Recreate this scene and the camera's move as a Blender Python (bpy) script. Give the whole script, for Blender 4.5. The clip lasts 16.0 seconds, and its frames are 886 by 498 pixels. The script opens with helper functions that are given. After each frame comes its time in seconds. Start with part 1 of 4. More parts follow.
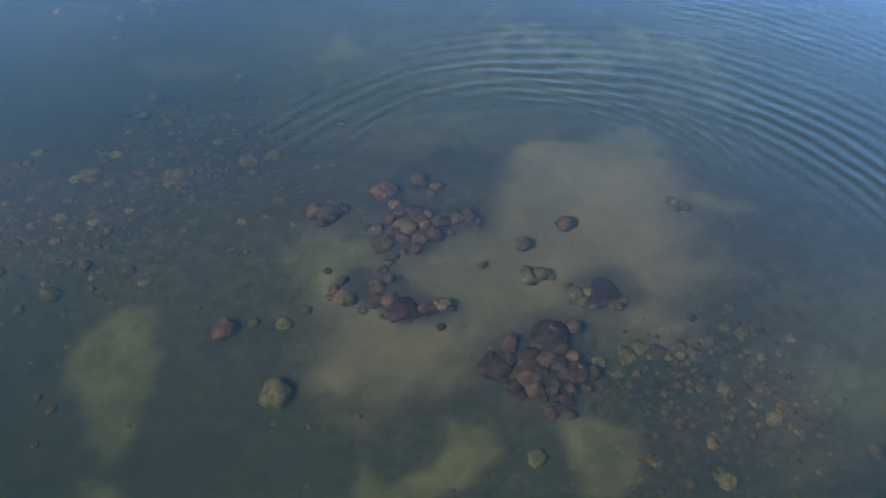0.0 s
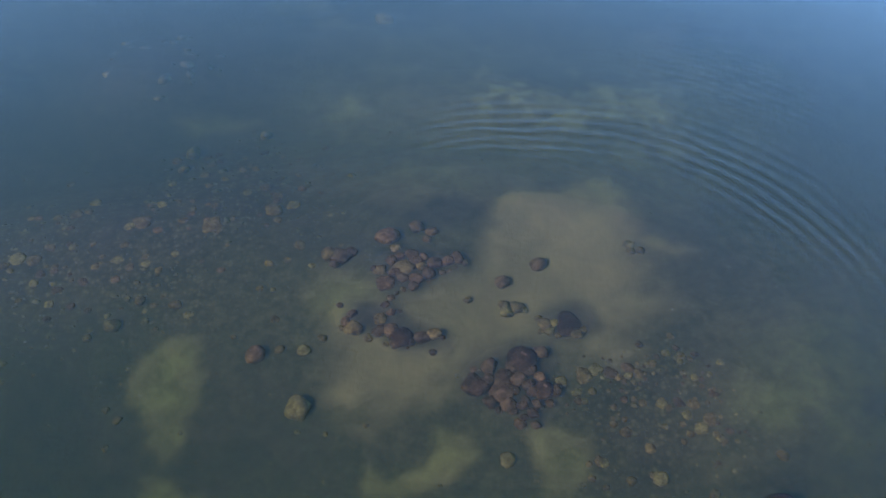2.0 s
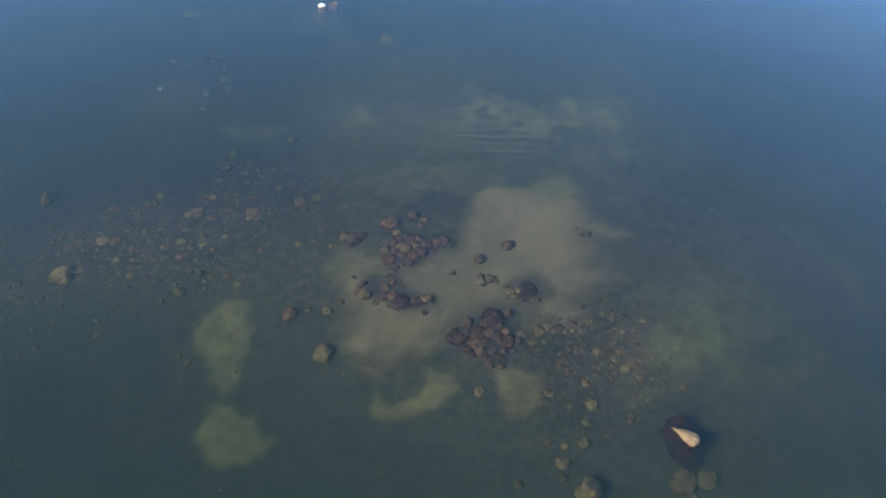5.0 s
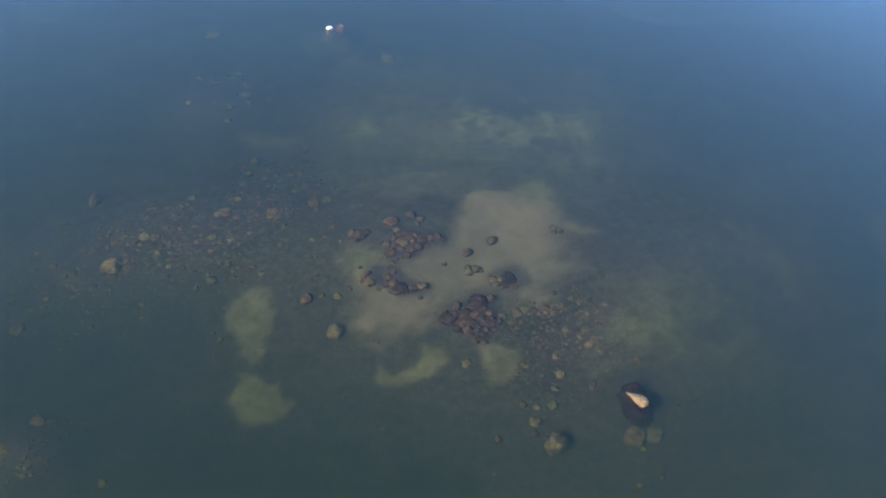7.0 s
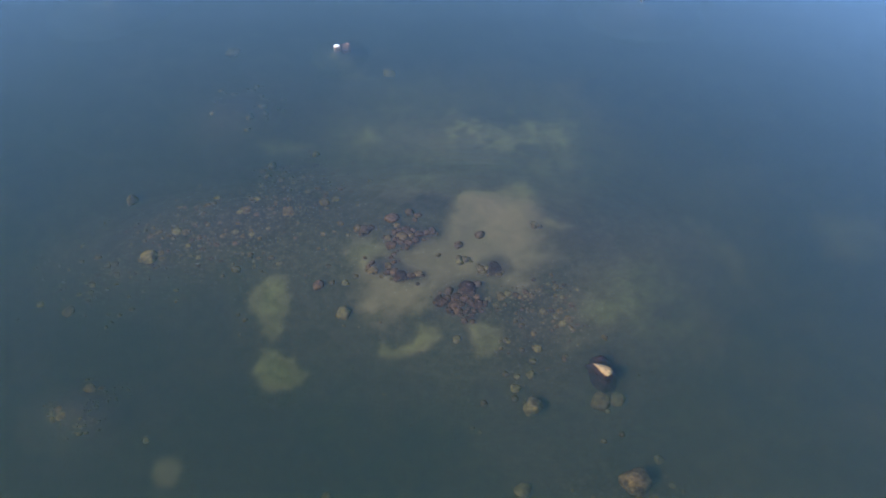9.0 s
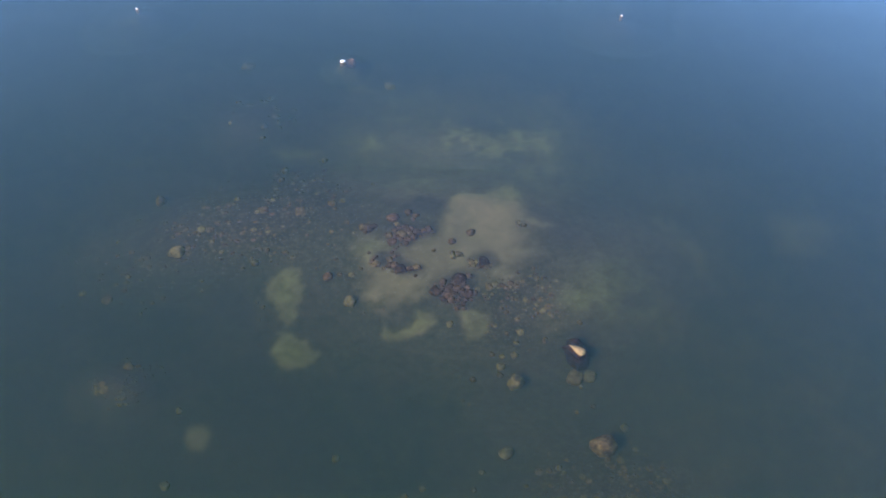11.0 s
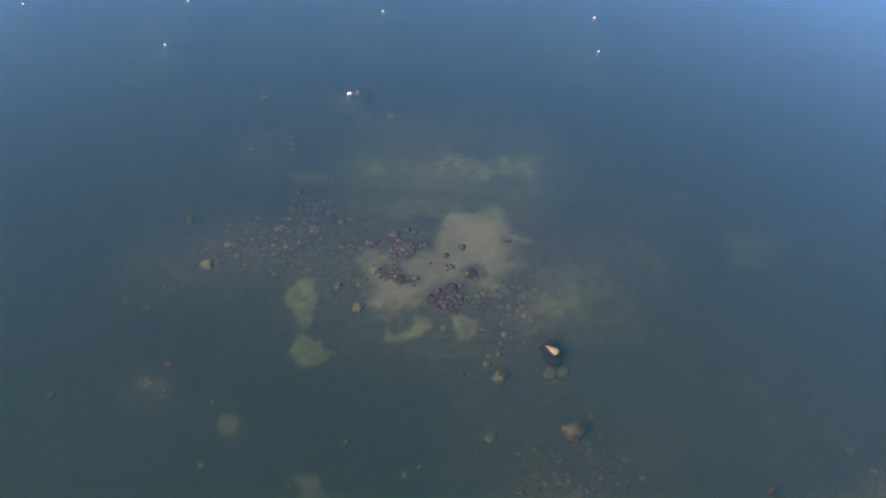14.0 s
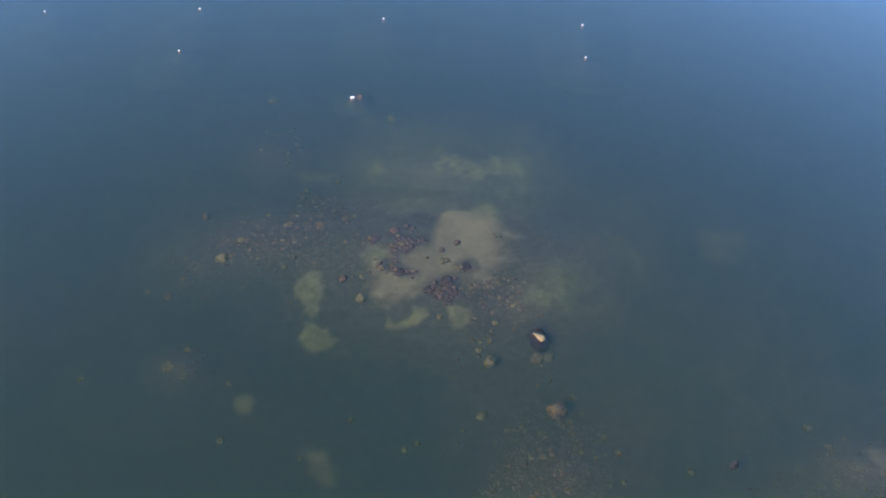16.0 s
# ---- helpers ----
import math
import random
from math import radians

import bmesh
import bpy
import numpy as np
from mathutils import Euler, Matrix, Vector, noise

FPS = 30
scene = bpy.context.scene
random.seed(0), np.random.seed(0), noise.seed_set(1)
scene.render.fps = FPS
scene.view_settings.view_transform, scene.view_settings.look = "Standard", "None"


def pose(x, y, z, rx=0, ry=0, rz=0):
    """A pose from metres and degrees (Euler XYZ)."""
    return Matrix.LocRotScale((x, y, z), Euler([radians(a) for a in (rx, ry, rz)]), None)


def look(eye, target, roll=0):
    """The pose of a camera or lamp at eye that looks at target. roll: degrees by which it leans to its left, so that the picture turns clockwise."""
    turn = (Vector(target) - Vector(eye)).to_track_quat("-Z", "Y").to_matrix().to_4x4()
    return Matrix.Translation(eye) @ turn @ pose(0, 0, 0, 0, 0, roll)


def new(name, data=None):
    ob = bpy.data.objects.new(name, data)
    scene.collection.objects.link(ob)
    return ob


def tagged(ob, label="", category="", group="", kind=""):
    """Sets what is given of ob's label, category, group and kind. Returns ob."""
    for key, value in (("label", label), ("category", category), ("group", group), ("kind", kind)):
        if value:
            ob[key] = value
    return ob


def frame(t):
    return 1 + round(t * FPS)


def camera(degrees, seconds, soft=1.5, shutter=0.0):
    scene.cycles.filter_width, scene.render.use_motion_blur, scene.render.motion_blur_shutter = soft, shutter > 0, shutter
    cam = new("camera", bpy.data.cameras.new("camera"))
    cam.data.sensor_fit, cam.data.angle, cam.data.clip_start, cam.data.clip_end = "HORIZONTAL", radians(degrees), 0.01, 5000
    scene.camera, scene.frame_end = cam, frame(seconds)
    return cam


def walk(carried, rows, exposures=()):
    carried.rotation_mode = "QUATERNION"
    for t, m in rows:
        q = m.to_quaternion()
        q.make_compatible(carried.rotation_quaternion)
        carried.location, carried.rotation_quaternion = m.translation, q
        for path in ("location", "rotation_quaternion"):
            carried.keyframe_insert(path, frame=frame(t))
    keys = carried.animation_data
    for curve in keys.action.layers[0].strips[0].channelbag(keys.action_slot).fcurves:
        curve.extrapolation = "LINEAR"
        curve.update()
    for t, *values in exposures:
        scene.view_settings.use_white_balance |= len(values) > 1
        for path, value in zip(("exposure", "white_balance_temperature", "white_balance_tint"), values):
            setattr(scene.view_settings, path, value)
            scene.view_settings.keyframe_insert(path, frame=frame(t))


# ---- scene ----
# ---------- camera and its flight ----------
scene.cycles.transparent_max_bounces = 24
scene.cycles.min_transparent_bounces = 16
scene.cycles.min_light_bounces = 3
cam = camera(50.0, 16.0, soft=1.6)
PATH = [
    (0, (0.000, -0.000, 33.999), (-0.282, 13.862, 19.586), 0.73),
    (0.5, (0.340, -1.242, 35.842), (-0.033, 12.634, 21.444), 0.41),
    (1, (0.652, -2.562, 37.967), (0.218, 11.359, 23.614), 0.21),
    (1.5, (0.943, -3.926, 40.217), (0.465, 10.025, 25.894), 0.07),
    (2, (1.247, -5.288, 42.502), (0.719, 8.621, 28.140), -0.08),
    (2.5, (1.579, -6.909, 44.598), (1.011, 6.787, 30.034), -0.21),
    (3, (1.882, -8.712, 46.639), (1.278, 4.797, 31.903), -0.32),
    (3.5, (2.118, -10.455, 48.802), (1.502, 3.033, 34.048), -0.39),
    (4, (2.280, -12.332, 50.889), (1.674, 1.181, 36.157), -0.30),
    (6.5, (3.148, -22.738, 62.417), (2.635, -9.324, 47.591), 0.03),
    (7, (3.253, -24.953, 64.820), (2.774, -11.553, 49.980), 0.13),
    (7.5, (3.493, -27.236, 67.125), (3.020, -13.826, 52.294), 0.17),
    (8, (3.739, -29.455, 69.449), (3.262, -16.063, 54.602), 0.11),
    (8.5, (4.065, -31.835, 71.679), (3.565, -18.433, 56.842), 0.03),
    (9, (4.412, -34.265, 73.705), (3.890, -20.833, 58.896), -0.08),
    (11.5, (5.382, -44.944, 85.318), (4.884, -31.530, 70.492), 0.08),
    (12, (5.583, -46.654, 87.622), (5.088, -33.236, 72.799), 0.05),
    (12.5, (5.815, -48.316, 89.893), (5.310, -34.894, 75.074), 0.04),
    (13, (5.926, -49.886, 92.197), (5.433, -36.465, 77.377), 0.09),
    (13.5, (6.064, -51.604, 94.544), (5.574, -38.181, 79.726), 0.12),
    (14, (6.180, -53.204, 96.867), (5.698, -39.791, 82.040), 0.15),
    (14.5, (6.352, -54.856, 99.023), (5.877, -41.432, 84.205), 0.19),
    (15, (6.552, -56.488, 101.482), (6.080, -43.091, 86.639), 0.18),
    (15.5, (6.805, -58.240, 103.658), (6.331, -44.978, 88.695), 0.14),
    (16, (6.889, -59.783, 105.966), (6.425, -46.574, 90.955), 0.22),
]
walk(cam, [(t, look(eye, target, roll)) for t, eye, target, roll in PATH], exposures=[(0.0, 3.34, 5780, 5), (6.0, 3.62, 5740, 9), (16.0, 3.84, 5740, 12)])

# ---------- daylight: low sun behind and left, blue sky ----------
SUN_ELEVATION, SUN_AZIMUTH = 34.0, 237.0
world = bpy.data.worlds.new("sky")
scene.world = world
world.use_nodes = True
wn, wl = world.node_tree.nodes, world.node_tree.links
sky = wn.new("ShaderNodeTexSky")
sky.sky_type = "NISHITA"
sky.sun_disc = False
sky.sun_elevation, sky.sun_rotation = radians(SUN_ELEVATION), radians(SUN_AZIMUTH)
sky.air_density, sky.dust_density, sky.ozone_density = 1.1, 0.0, 3.4
# sky scaled evenly from darker west to brighter east, added to balance the reflections
sky_way = wn.new("ShaderNodeTexCoord")
sky_axes = wn.new("ShaderNodeSeparateXYZ")
wl.new(sky_way.outputs["Generated"], sky_axes.inputs[0])
light_share = wn.new("ShaderNodeMapRange")
for slot, value in zip(("From Min", "From Max", "To Min", "To Max"), (-1.0, 1.0, 0.38, 1.44)):
    light_share.inputs[slot].default_value = value
wl.new(sky_axes.outputs[0], light_share.inputs["Value"])
scaled_sky = wn.new("ShaderNodeVectorMath")
scaled_sky.operation = "SCALE"
wl.new(sky.outputs[0], scaled_sky.inputs[0])
wl.new(light_share.outputs[0], scaled_sky.inputs["Scale"])
wl.new(scaled_sky.outputs[0], wn["Background"].inputs[0])
wn["Background"].inputs[1].default_value = 0.15

sun_data = bpy.data.lights.new("sun", "SUN")
sun_data.energy, sun_data.angle, sun_data.color = 2.0, radians(4.0), (1.0, 0.86, 0.68)
sun = new("sun", sun_data)
az, el = radians(SUN_AZIMUTH), radians(SUN_ELEVATION)
sun.matrix_world = look((0, 0, 0), (-math.sin(az) * math.cos(el), -math.cos(az) * math.cos(el), -math.sin(el)))


# ---------- node materials ----------
def material(name):
    m = bpy.data.materials.new(name)
    m.use_nodes = True
    m.node_tree.nodes.clear()
    return m, m.node_tree.nodes, m.node_tree.links


def node(nodes, kind, **values):
    n = nodes.new(kind)
    for key, value in values.items():
        n.inputs[key.replace("_", " ")].default_value = value
    return n


def math_node(nodes, links, op, a, b=None, c=None):
    n = nodes.new("ShaderNodeMath")
    n.operation = op
    for i, v in enumerate((a, b, c)):
        if v is None:
            continue
        if isinstance(v, (int, float)):
            n.inputs[i].default_value = v
        else:
            links.new(v, n.inputs[i])
    return n.outputs[0]


def noise_node(nodes, links, co, scale, detail=4.0, rough=0.55, warp=0.0):
    n = node(nodes, "ShaderNodeTexNoise", Scale=scale, Detail=detail, Roughness=rough, Distortion=warp)
    links.new(co, n.inputs["Vector"])
    return n.outputs["Fac"]


def ramp(nodes, links, fac, *stops):
    r = nodes.new("ShaderNodeValToRGB")
    els = r.color_ramp.elements
    while len(els) < len(stops):
        els.new(0.5)
    for e, (at, c) in zip(els, stops):
        e.position = at
        e.color = (c, c, c, 1) if isinstance(c, (int, float)) else (*c, 1)
    links.new(fac, r.inputs[0])
    return r.outputs[0]


def mix(nodes, links, fac, a, b):
    n = nodes.new("ShaderNodeMix")
    n.data_type = "RGBA"
    for socket, v in ((n.inputs[0], fac), (n.inputs[6], a), (n.inputs[7], b)):
        if isinstance(v, (int, float)):
            socket.default_value = v
        elif isinstance(v, tuple):
            socket.default_value = (*v, 1)
        else:
            links.new(v, socket)
    return n.outputs[2]


def seabed_material():
    m, n, l = material("seabed")
    co = n.new("ShaderNodeNewGeometry").outputs["Position"]

    def mask(name):
        a = n.new("ShaderNodeAttribute")
        a.attribute_name = name
        return a.outputs["Fac"]

    silt = ramp(n, l, noise_node(n, l, co, 0.45, 8, 0.72, 0.15), (0.40, (0.0055, 0.0085, 0.004)), (0.5, (0.0105, 0.0145, 0.0065)), (0.62, (0.022, 0.0225, 0.010)))
    speck = ramp(n, l, noise_node(n, l, co, 2.3, 5, 0.65), (0.42, (0.3, 0.3, 0.3)), (0.5, (0.9, 0.9, 0.9)), (0.58, (2.1, 1.9, 1.6)))
    mul = n.new("ShaderNodeMix")
    mul.data_type, mul.blend_type = "RGBA", "MULTIPLY"
    mul.inputs[0].default_value = 0.8
    l.new(silt, mul.inputs[6])
    l.new(speck, mul.inputs[7])
    sand = ramp(n, l, noise_node(n, l, co, 0.45, 6, 0.62, 0.6), (0.38, (0.142, 0.099, 0.062)), (0.5, (0.158, 0.111, 0.070)), (0.62, (0.178, 0.126, 0.080)))
    # yellow-green sand tone; in the lower patches it stands for green light through water
    tinted_sand = ramp(n, l, noise_node(n, l, co, 0.8, 7, 0.68, 0.4), (0.40, (0.070, 0.066, 0.016)), (0.5, (0.122, 0.114, 0.028)), (0.6, (0.17, 0.158, 0.042)))
    sand = mix(n, l, mask("yellow_green"), sand, tinted_sand)
    # dark tone for weed and for shade painted on the bed
    weed_and_shade = ramp(n, l, noise_node(n, l, co, 1.1, 6, 0.65, 0.5), (0.4, (0.006, 0.006, 0.005)), (0.6, (0.034, 0.024, 0.017)))
    stones = ramp(n, l, noise_node(n, l, co, 0.9, 6, 0.65, 0.2), (0.4, (0.012, 0.0095, 0.005)), (0.6, (0.050, 0.036, 0.0165)))
    warp = n.new("ShaderNodeVectorMath")
    warp.operation = "MULTIPLY_ADD"
    l.new(node(n, "ShaderNodeTexNoise", Scale=1.7, Detail=3.0).outputs["Color"], warp.inputs[0])
    warp.inputs[1].default_value = (0.35, 0.35, 0.35)
    l.new(co, warp.inputs[2])
    cells = node(n, "ShaderNodeTexVoronoi", Scale=3.6, Randomness=1.0)
    l.new(warp.outputs[0], cells.inputs["Vector"])
    one = n.new("ShaderNodeSeparateColor")
    l.new(cells.outputs["Color"], one.inputs[0])
    pebble = ramp(n, l, one.outputs[0], (0.1, (0.012, 0.0085, 0.004)), (0.5, (0.034, 0.024, 0.010)), (0.8, (0.058, 0.043, 0.019)), (1.0, (0.11, 0.080, 0.036)))
    gap = ramp(n, l, cells.outputs["Distance"], (0.25, 1.0), (0.62, 0.25))
    dim = n.new("ShaderNodeMix")
    dim.data_type, dim.blend_type = "RGBA", "MULTIPLY"
    dim.inputs[0].default_value = 0.8
    l.new(pebble, dim.inputs[6])
    l.new(gap, dim.inputs[7])
    stones = mix(n, l, 0.75, stones, dim.outputs[2])
    thin = math_node(n, l, "MULTIPLY", ramp(n, l, noise_node(n, l, co, 0.35, 5, 0.6), (0.5, 0.0), (0.62, 0.4)), 1.0)
    col = mix(n, l, thin, mul.outputs[2], stones)
    brown = ramp(n, l, noise_node(n, l, co, 1.3, 8, 0.75, 0.3), (0.38, (0.020, 0.0165, 0.009)), (0.5, (0.050, 0.0395, 0.021)), (0.62, (0.092, 0.069, 0.037)))
    col = mix(n, l, math_node(n, l, "MULTIPLY", mask("shoal"), 0.8), col, mix(n, l, 0.35, brown, stones))
    col = mix(n, l, mask("stones"), col, stones)
    col = mix(n, l, mask("sand"), col, sand)
    col = mix(n, l, mask("weed_and_shade"), col, weed_and_shade)
    b = node(n, "ShaderNodeBsdfPrincipled", Roughness=0.85)
    l.new(col, b.inputs["Base Color"])
    bump = node(n, "ShaderNodeBump", Strength=0.6, Distance=0.08)
    l.new(noise_node(n, l, co, 3.0, 6, 0.65), bump.inputs["Height"])
    l.new(bump.outputs[0], b.inputs["Normal"])
    l.new(b.outputs[0], n.new("ShaderNodeOutputMaterial").inputs[0])
    return m


def rock_material(name, dark, mid, light, top_paleness=0.5, dry=None):
    """Stone with algal growth, paler on its upper faces; dry: the colour above the splash line."""
    m, n, l = material(name)
    geo = n.new("ShaderNodeNewGeometry")
    co = n.new("ShaderNodeTexCoord").outputs["Object"]
    info = n.new("ShaderNodeObjectInfo")
    shift = n.new("ShaderNodeVectorMath")
    shift.operation = "ADD"
    l.new(geo.outputs["Position"], shift.inputs[0])
    l.new(info.outputs["Random"], shift.inputs[1])
    grain = noise_node(n, l, shift.outputs[0], 2.2, 7, 0.65, 0.3)
    col = ramp(n, l, grain, (0.40, dark), (0.5, mid), (0.61, light))
    fine = ramp(n, l, noise_node(n, l, shift.outputs[0], 9.0, 6, 0.7, 0.5), (0.40, (0.4, 0.37, 0.37)), (0.5, (1.0, 1.0, 1.0)), (0.60, (1.6, 1.5, 1.3)))
    both = n.new("ShaderNodeMix")
    both.data_type, both.blend_type = "RGBA", "MULTIPLY"
    both.inputs[0].default_value = 0.9
    l.new(col, both.inputs[6])
    l.new(fine, both.inputs[7])
    col = both.outputs[2]
    hue = ramp(n, l, info.outputs["Random"], (0.0, (0.75, 0.72, 0.68)), (0.5, (1.0, 0.97, 0.9)), (1.0, (1.3, 1.2, 1.0)))
    mul = n.new("ShaderNodeMix")
    mul.data_type, mul.blend_type = "RGBA", "MULTIPLY"
    mul.inputs[0].default_value = 1.0
    l.new(col, mul.inputs[6])
    l.new(hue, mul.inputs[7])
    col = mul.outputs[2]
    # faces turned upward take a paler tone, in noisy patches
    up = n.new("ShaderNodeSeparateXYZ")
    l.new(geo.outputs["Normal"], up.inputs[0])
    top_share = math_node(n, l, "MULTIPLY", ramp(n, l, up.outputs[2], (0.45, 0.0), (0.95, 1.0)), ramp(n, l, noise_node(n, l, shift.outputs[0], 1.1, 5, 0.6), (0.35, 0.2), (0.65, top_paleness)))
    col = mix(n, l, top_share, col, tuple(min(1, c * 1.25) for c in light))
    rough = 0.85
    if dry:
        place = n.new("ShaderNodeSeparateXYZ")
        l.new(geo.outputs["Position"], place.inputs[0])
        line = math_node(n, l, "ADD", place.outputs[2], math_node(n, l, "MULTIPLY", math_node(n, l, "SUBTRACT", noise_node(n, l, shift.outputs[0], 1.6, 4), 0.5), 0.35))
        above = ramp(n, l, line, (0.03, 0.0), (0.13, 1.0))
        tone = ramp(n, l, noise_node(n, l, shift.outputs[0], 3.1, 7, 0.7, 0.8), (0.38, tuple(c * 0.22 for c in dry)), (0.45, tuple(c * 0.7 for c in dry)), (0.56, dry))
        col = mix(n, l, above, col, tone)
    b = node(n, "ShaderNodeBsdfPrincipled", Roughness=rough, Specular_IOR_Level=0.06)
    l.new(col, b.inputs["Base Color"])
    bump = node(n, "ShaderNodeBump", Strength=0.9, Distance=0.12)
    l.new(noise_node(n, l, shift.outputs[0], 6.0, 7, 0.7), bump.inputs["Height"])
    l.new(bump.outputs[0], b.inputs["Normal"])
    l.new(b.outputs[0], n.new("ShaderNodeOutputMaterial").inputs[0])
    return m


def pebble_material(name, dark, mid, light):
    m, n, l = material(name)
    geo = n.new("ShaderNodeNewGeometry")
    col = ramp(n, l, geo.outputs["Random Per Island"], (0.0, dark), (0.5, mid), (1.0, light))
    g = ramp(n, l, noise_node(n, l, geo.outputs["Position"], 3.0, 6, 0.65), (0.3, (0.7, 0.7, 0.7)), (0.7, (1.25, 1.2, 1.1)))
    mul = n.new("ShaderNodeMix")
    mul.data_type, mul.blend_type = "RGBA", "MULTIPLY"
    mul.inputs[0].default_value = 1.0
    l.new(col, mul.inputs[6])
    l.new(g, mul.inputs[7])
    b = node(n, "ShaderNodeBsdfPrincipled", Roughness=0.8)
    l.new(mul.outputs[2], b.inputs["Base Color"])
    l.new(b.outputs[0], n.new("ShaderNodeOutputMaterial").inputs[0])
    return m


def water_material():
    """A calm clear surface: sky gloss by Fresnel over see-through water, with ring ripples and faint wind ripples."""
    m, n, l = material("water_surface")
    geo = n.new("ShaderNodeNewGeometry")
    co = geo.outputs["Position"]

    def rings(cx, cy, radius, spread, wave, height, patch, east=None):
        d = n.new("ShaderNodeVectorMath")
        d.operation = "DISTANCE"
        l.new(co, d.inputs[0])
        d.inputs[1].default_value = (cx, cy, 0)
        wob = noise_node(n, l, co, 0.12, 2)
        dist = math_node(n, l, "ADD", d.outputs["Value"], math_node(n, l, "MULTIPLY", wob, 1.6 * wave))
        s = math_node(n, l, "SINE", math_node(n, l, "MULTIPLY", dist, 2 * math.pi / wave))
        e = math_node(n, l, "DIVIDE", math_node(n, l, "SUBTRACT", dist, radius), spread)
        env = math_node(n, l, "EXPONENT", math_node(n, l, "MULTIPLY", math_node(n, l, "MULTIPLY", e, e), -1.0))
        some = ramp(n, l, noise_node(n, l, co, patch, 2), (0.32, 0.3), (0.6, 1.0))
        if east is not None:
            axes = n.new("ShaderNodeSeparateXYZ")
            l.new(co, axes.inputs[0])
            side = math_node(n, l, "MULTIPLY_ADD", axes.outputs[0], 0.1, -0.1 * east)
            some = math_node(n, l, "MULTIPLY", some, math_node(n, l, "MINIMUM", math_node(n, l, "MAXIMUM", side, 0.0), 1.0))
        return math_node(n, l, "MULTIPLY", math_node(n, l, "MULTIPLY", math_node(n, l, "MULTIPLY", s, env), some), height)

    h = rings(6.2, 28.5, 20.6, 4.4, 1.0, 0.0095, 0.06)
    h = math_node(n, l, "ADD", h, rings(-4.6, 36.1, 1.5, 1.2, 0.42, 0.008, 0.2))
    h = math_node(n, l, "ADD", h, rings(6.2, 28.5, 29.0, 4.5, 0.8, 0.0035, 0.12, 3.0))
    h = math_node(n, l, "ADD", h, rings(3.4, 34.2, 13.0, 2.4, 0.7, 0.005, 0.13))
    tex = n.new("ShaderNodeMapping")
    tex.inputs["Scale"].default_value = (0.35, 1.0, 1.0)
    tex.inputs["Rotation"].default_value = (0, 0, radians(18))
    l.new(co, tex.inputs[0])
    wind = math_node(n, l, "MULTIPLY", noise_node(n, l, tex.outputs[0], 1.3, 5, 0.6), 0.019)
    swell = math_node(n, l, "MULTIPLY", noise_node(n, l, tex.outputs[0], 0.22, 2), 0.03)
    h = math_node(n, l, "ADD", h, math_node(n, l, "ADD", wind, swell))
    bump = node(n, "ShaderNodeBump", Strength=1.0, Distance=1.0)
    l.new(h, bump.inputs["Height"])
    gloss = node(n, "ShaderNodeBsdfGlossy", Roughness=0.03)
    l.new(bump.outputs[0], gloss.inputs["Normal"])
    clear = node(n, "ShaderNodeBsdfTransparent", Color=(0.262, 0.304, 0.245, 1))
    fres = node(n, "ShaderNodeFresnel", IOR=1.1)
    l.new(bump.outputs[0], fres.inputs["Normal"])
    both = n.new("ShaderNodeMixShader")
    l.new(math_node(n, l, "MULTIPLY", fres.outputs[0], 6.3), both.inputs[0])
    l.new(clear.outputs[0], both.inputs[1])
    l.new(gloss.outputs[0], both.inputs[2])
    l.new(both.outputs[0], n.new("ShaderNodeOutputMaterial").inputs[0])
    return m


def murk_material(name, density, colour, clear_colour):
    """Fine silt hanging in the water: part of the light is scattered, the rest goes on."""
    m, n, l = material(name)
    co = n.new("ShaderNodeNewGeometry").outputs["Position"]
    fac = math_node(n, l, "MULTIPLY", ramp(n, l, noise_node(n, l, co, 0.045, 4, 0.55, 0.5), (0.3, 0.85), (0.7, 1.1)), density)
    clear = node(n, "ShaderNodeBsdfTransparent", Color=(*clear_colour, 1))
    light_share = node(n, "ShaderNodeBsdfDiffuse", Color=(*colour, 1))
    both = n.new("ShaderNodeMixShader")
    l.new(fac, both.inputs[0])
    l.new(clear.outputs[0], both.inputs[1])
    l.new(light_share.outputs[0], both.inputs[2])
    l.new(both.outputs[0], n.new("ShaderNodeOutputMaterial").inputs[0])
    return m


SEABED = seabed_material()
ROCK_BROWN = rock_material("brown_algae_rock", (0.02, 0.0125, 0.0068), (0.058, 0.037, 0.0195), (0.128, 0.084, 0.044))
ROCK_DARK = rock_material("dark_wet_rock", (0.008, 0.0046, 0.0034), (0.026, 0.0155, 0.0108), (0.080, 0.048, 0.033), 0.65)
ROCK_TAN = rock_material("tan_rock", (0.033, 0.0235, 0.012), (0.078, 0.056, 0.029), (0.148, 0.108, 0.057))
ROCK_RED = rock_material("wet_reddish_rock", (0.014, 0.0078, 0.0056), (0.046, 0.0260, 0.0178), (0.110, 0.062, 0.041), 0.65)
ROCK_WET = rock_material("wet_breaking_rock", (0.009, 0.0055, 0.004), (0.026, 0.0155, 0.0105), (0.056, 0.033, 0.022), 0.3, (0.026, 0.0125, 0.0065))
ROCK_DRY = rock_material("dry_topped_granite", (0.007, 0.003, 0.0022), (0.018, 0.0085, 0.006), (0.038, 0.019, 0.013), 0.2, (0.078, 0.050, 0.0235))
ROCK_PALE = rock_material("pale_stand_in_rock", (0.06, 0.04, 0.03), (0.14, 0.09, 0.06), (0.25, 0.16, 0.11), 0.2, (0.3, 0.27, 0.25))
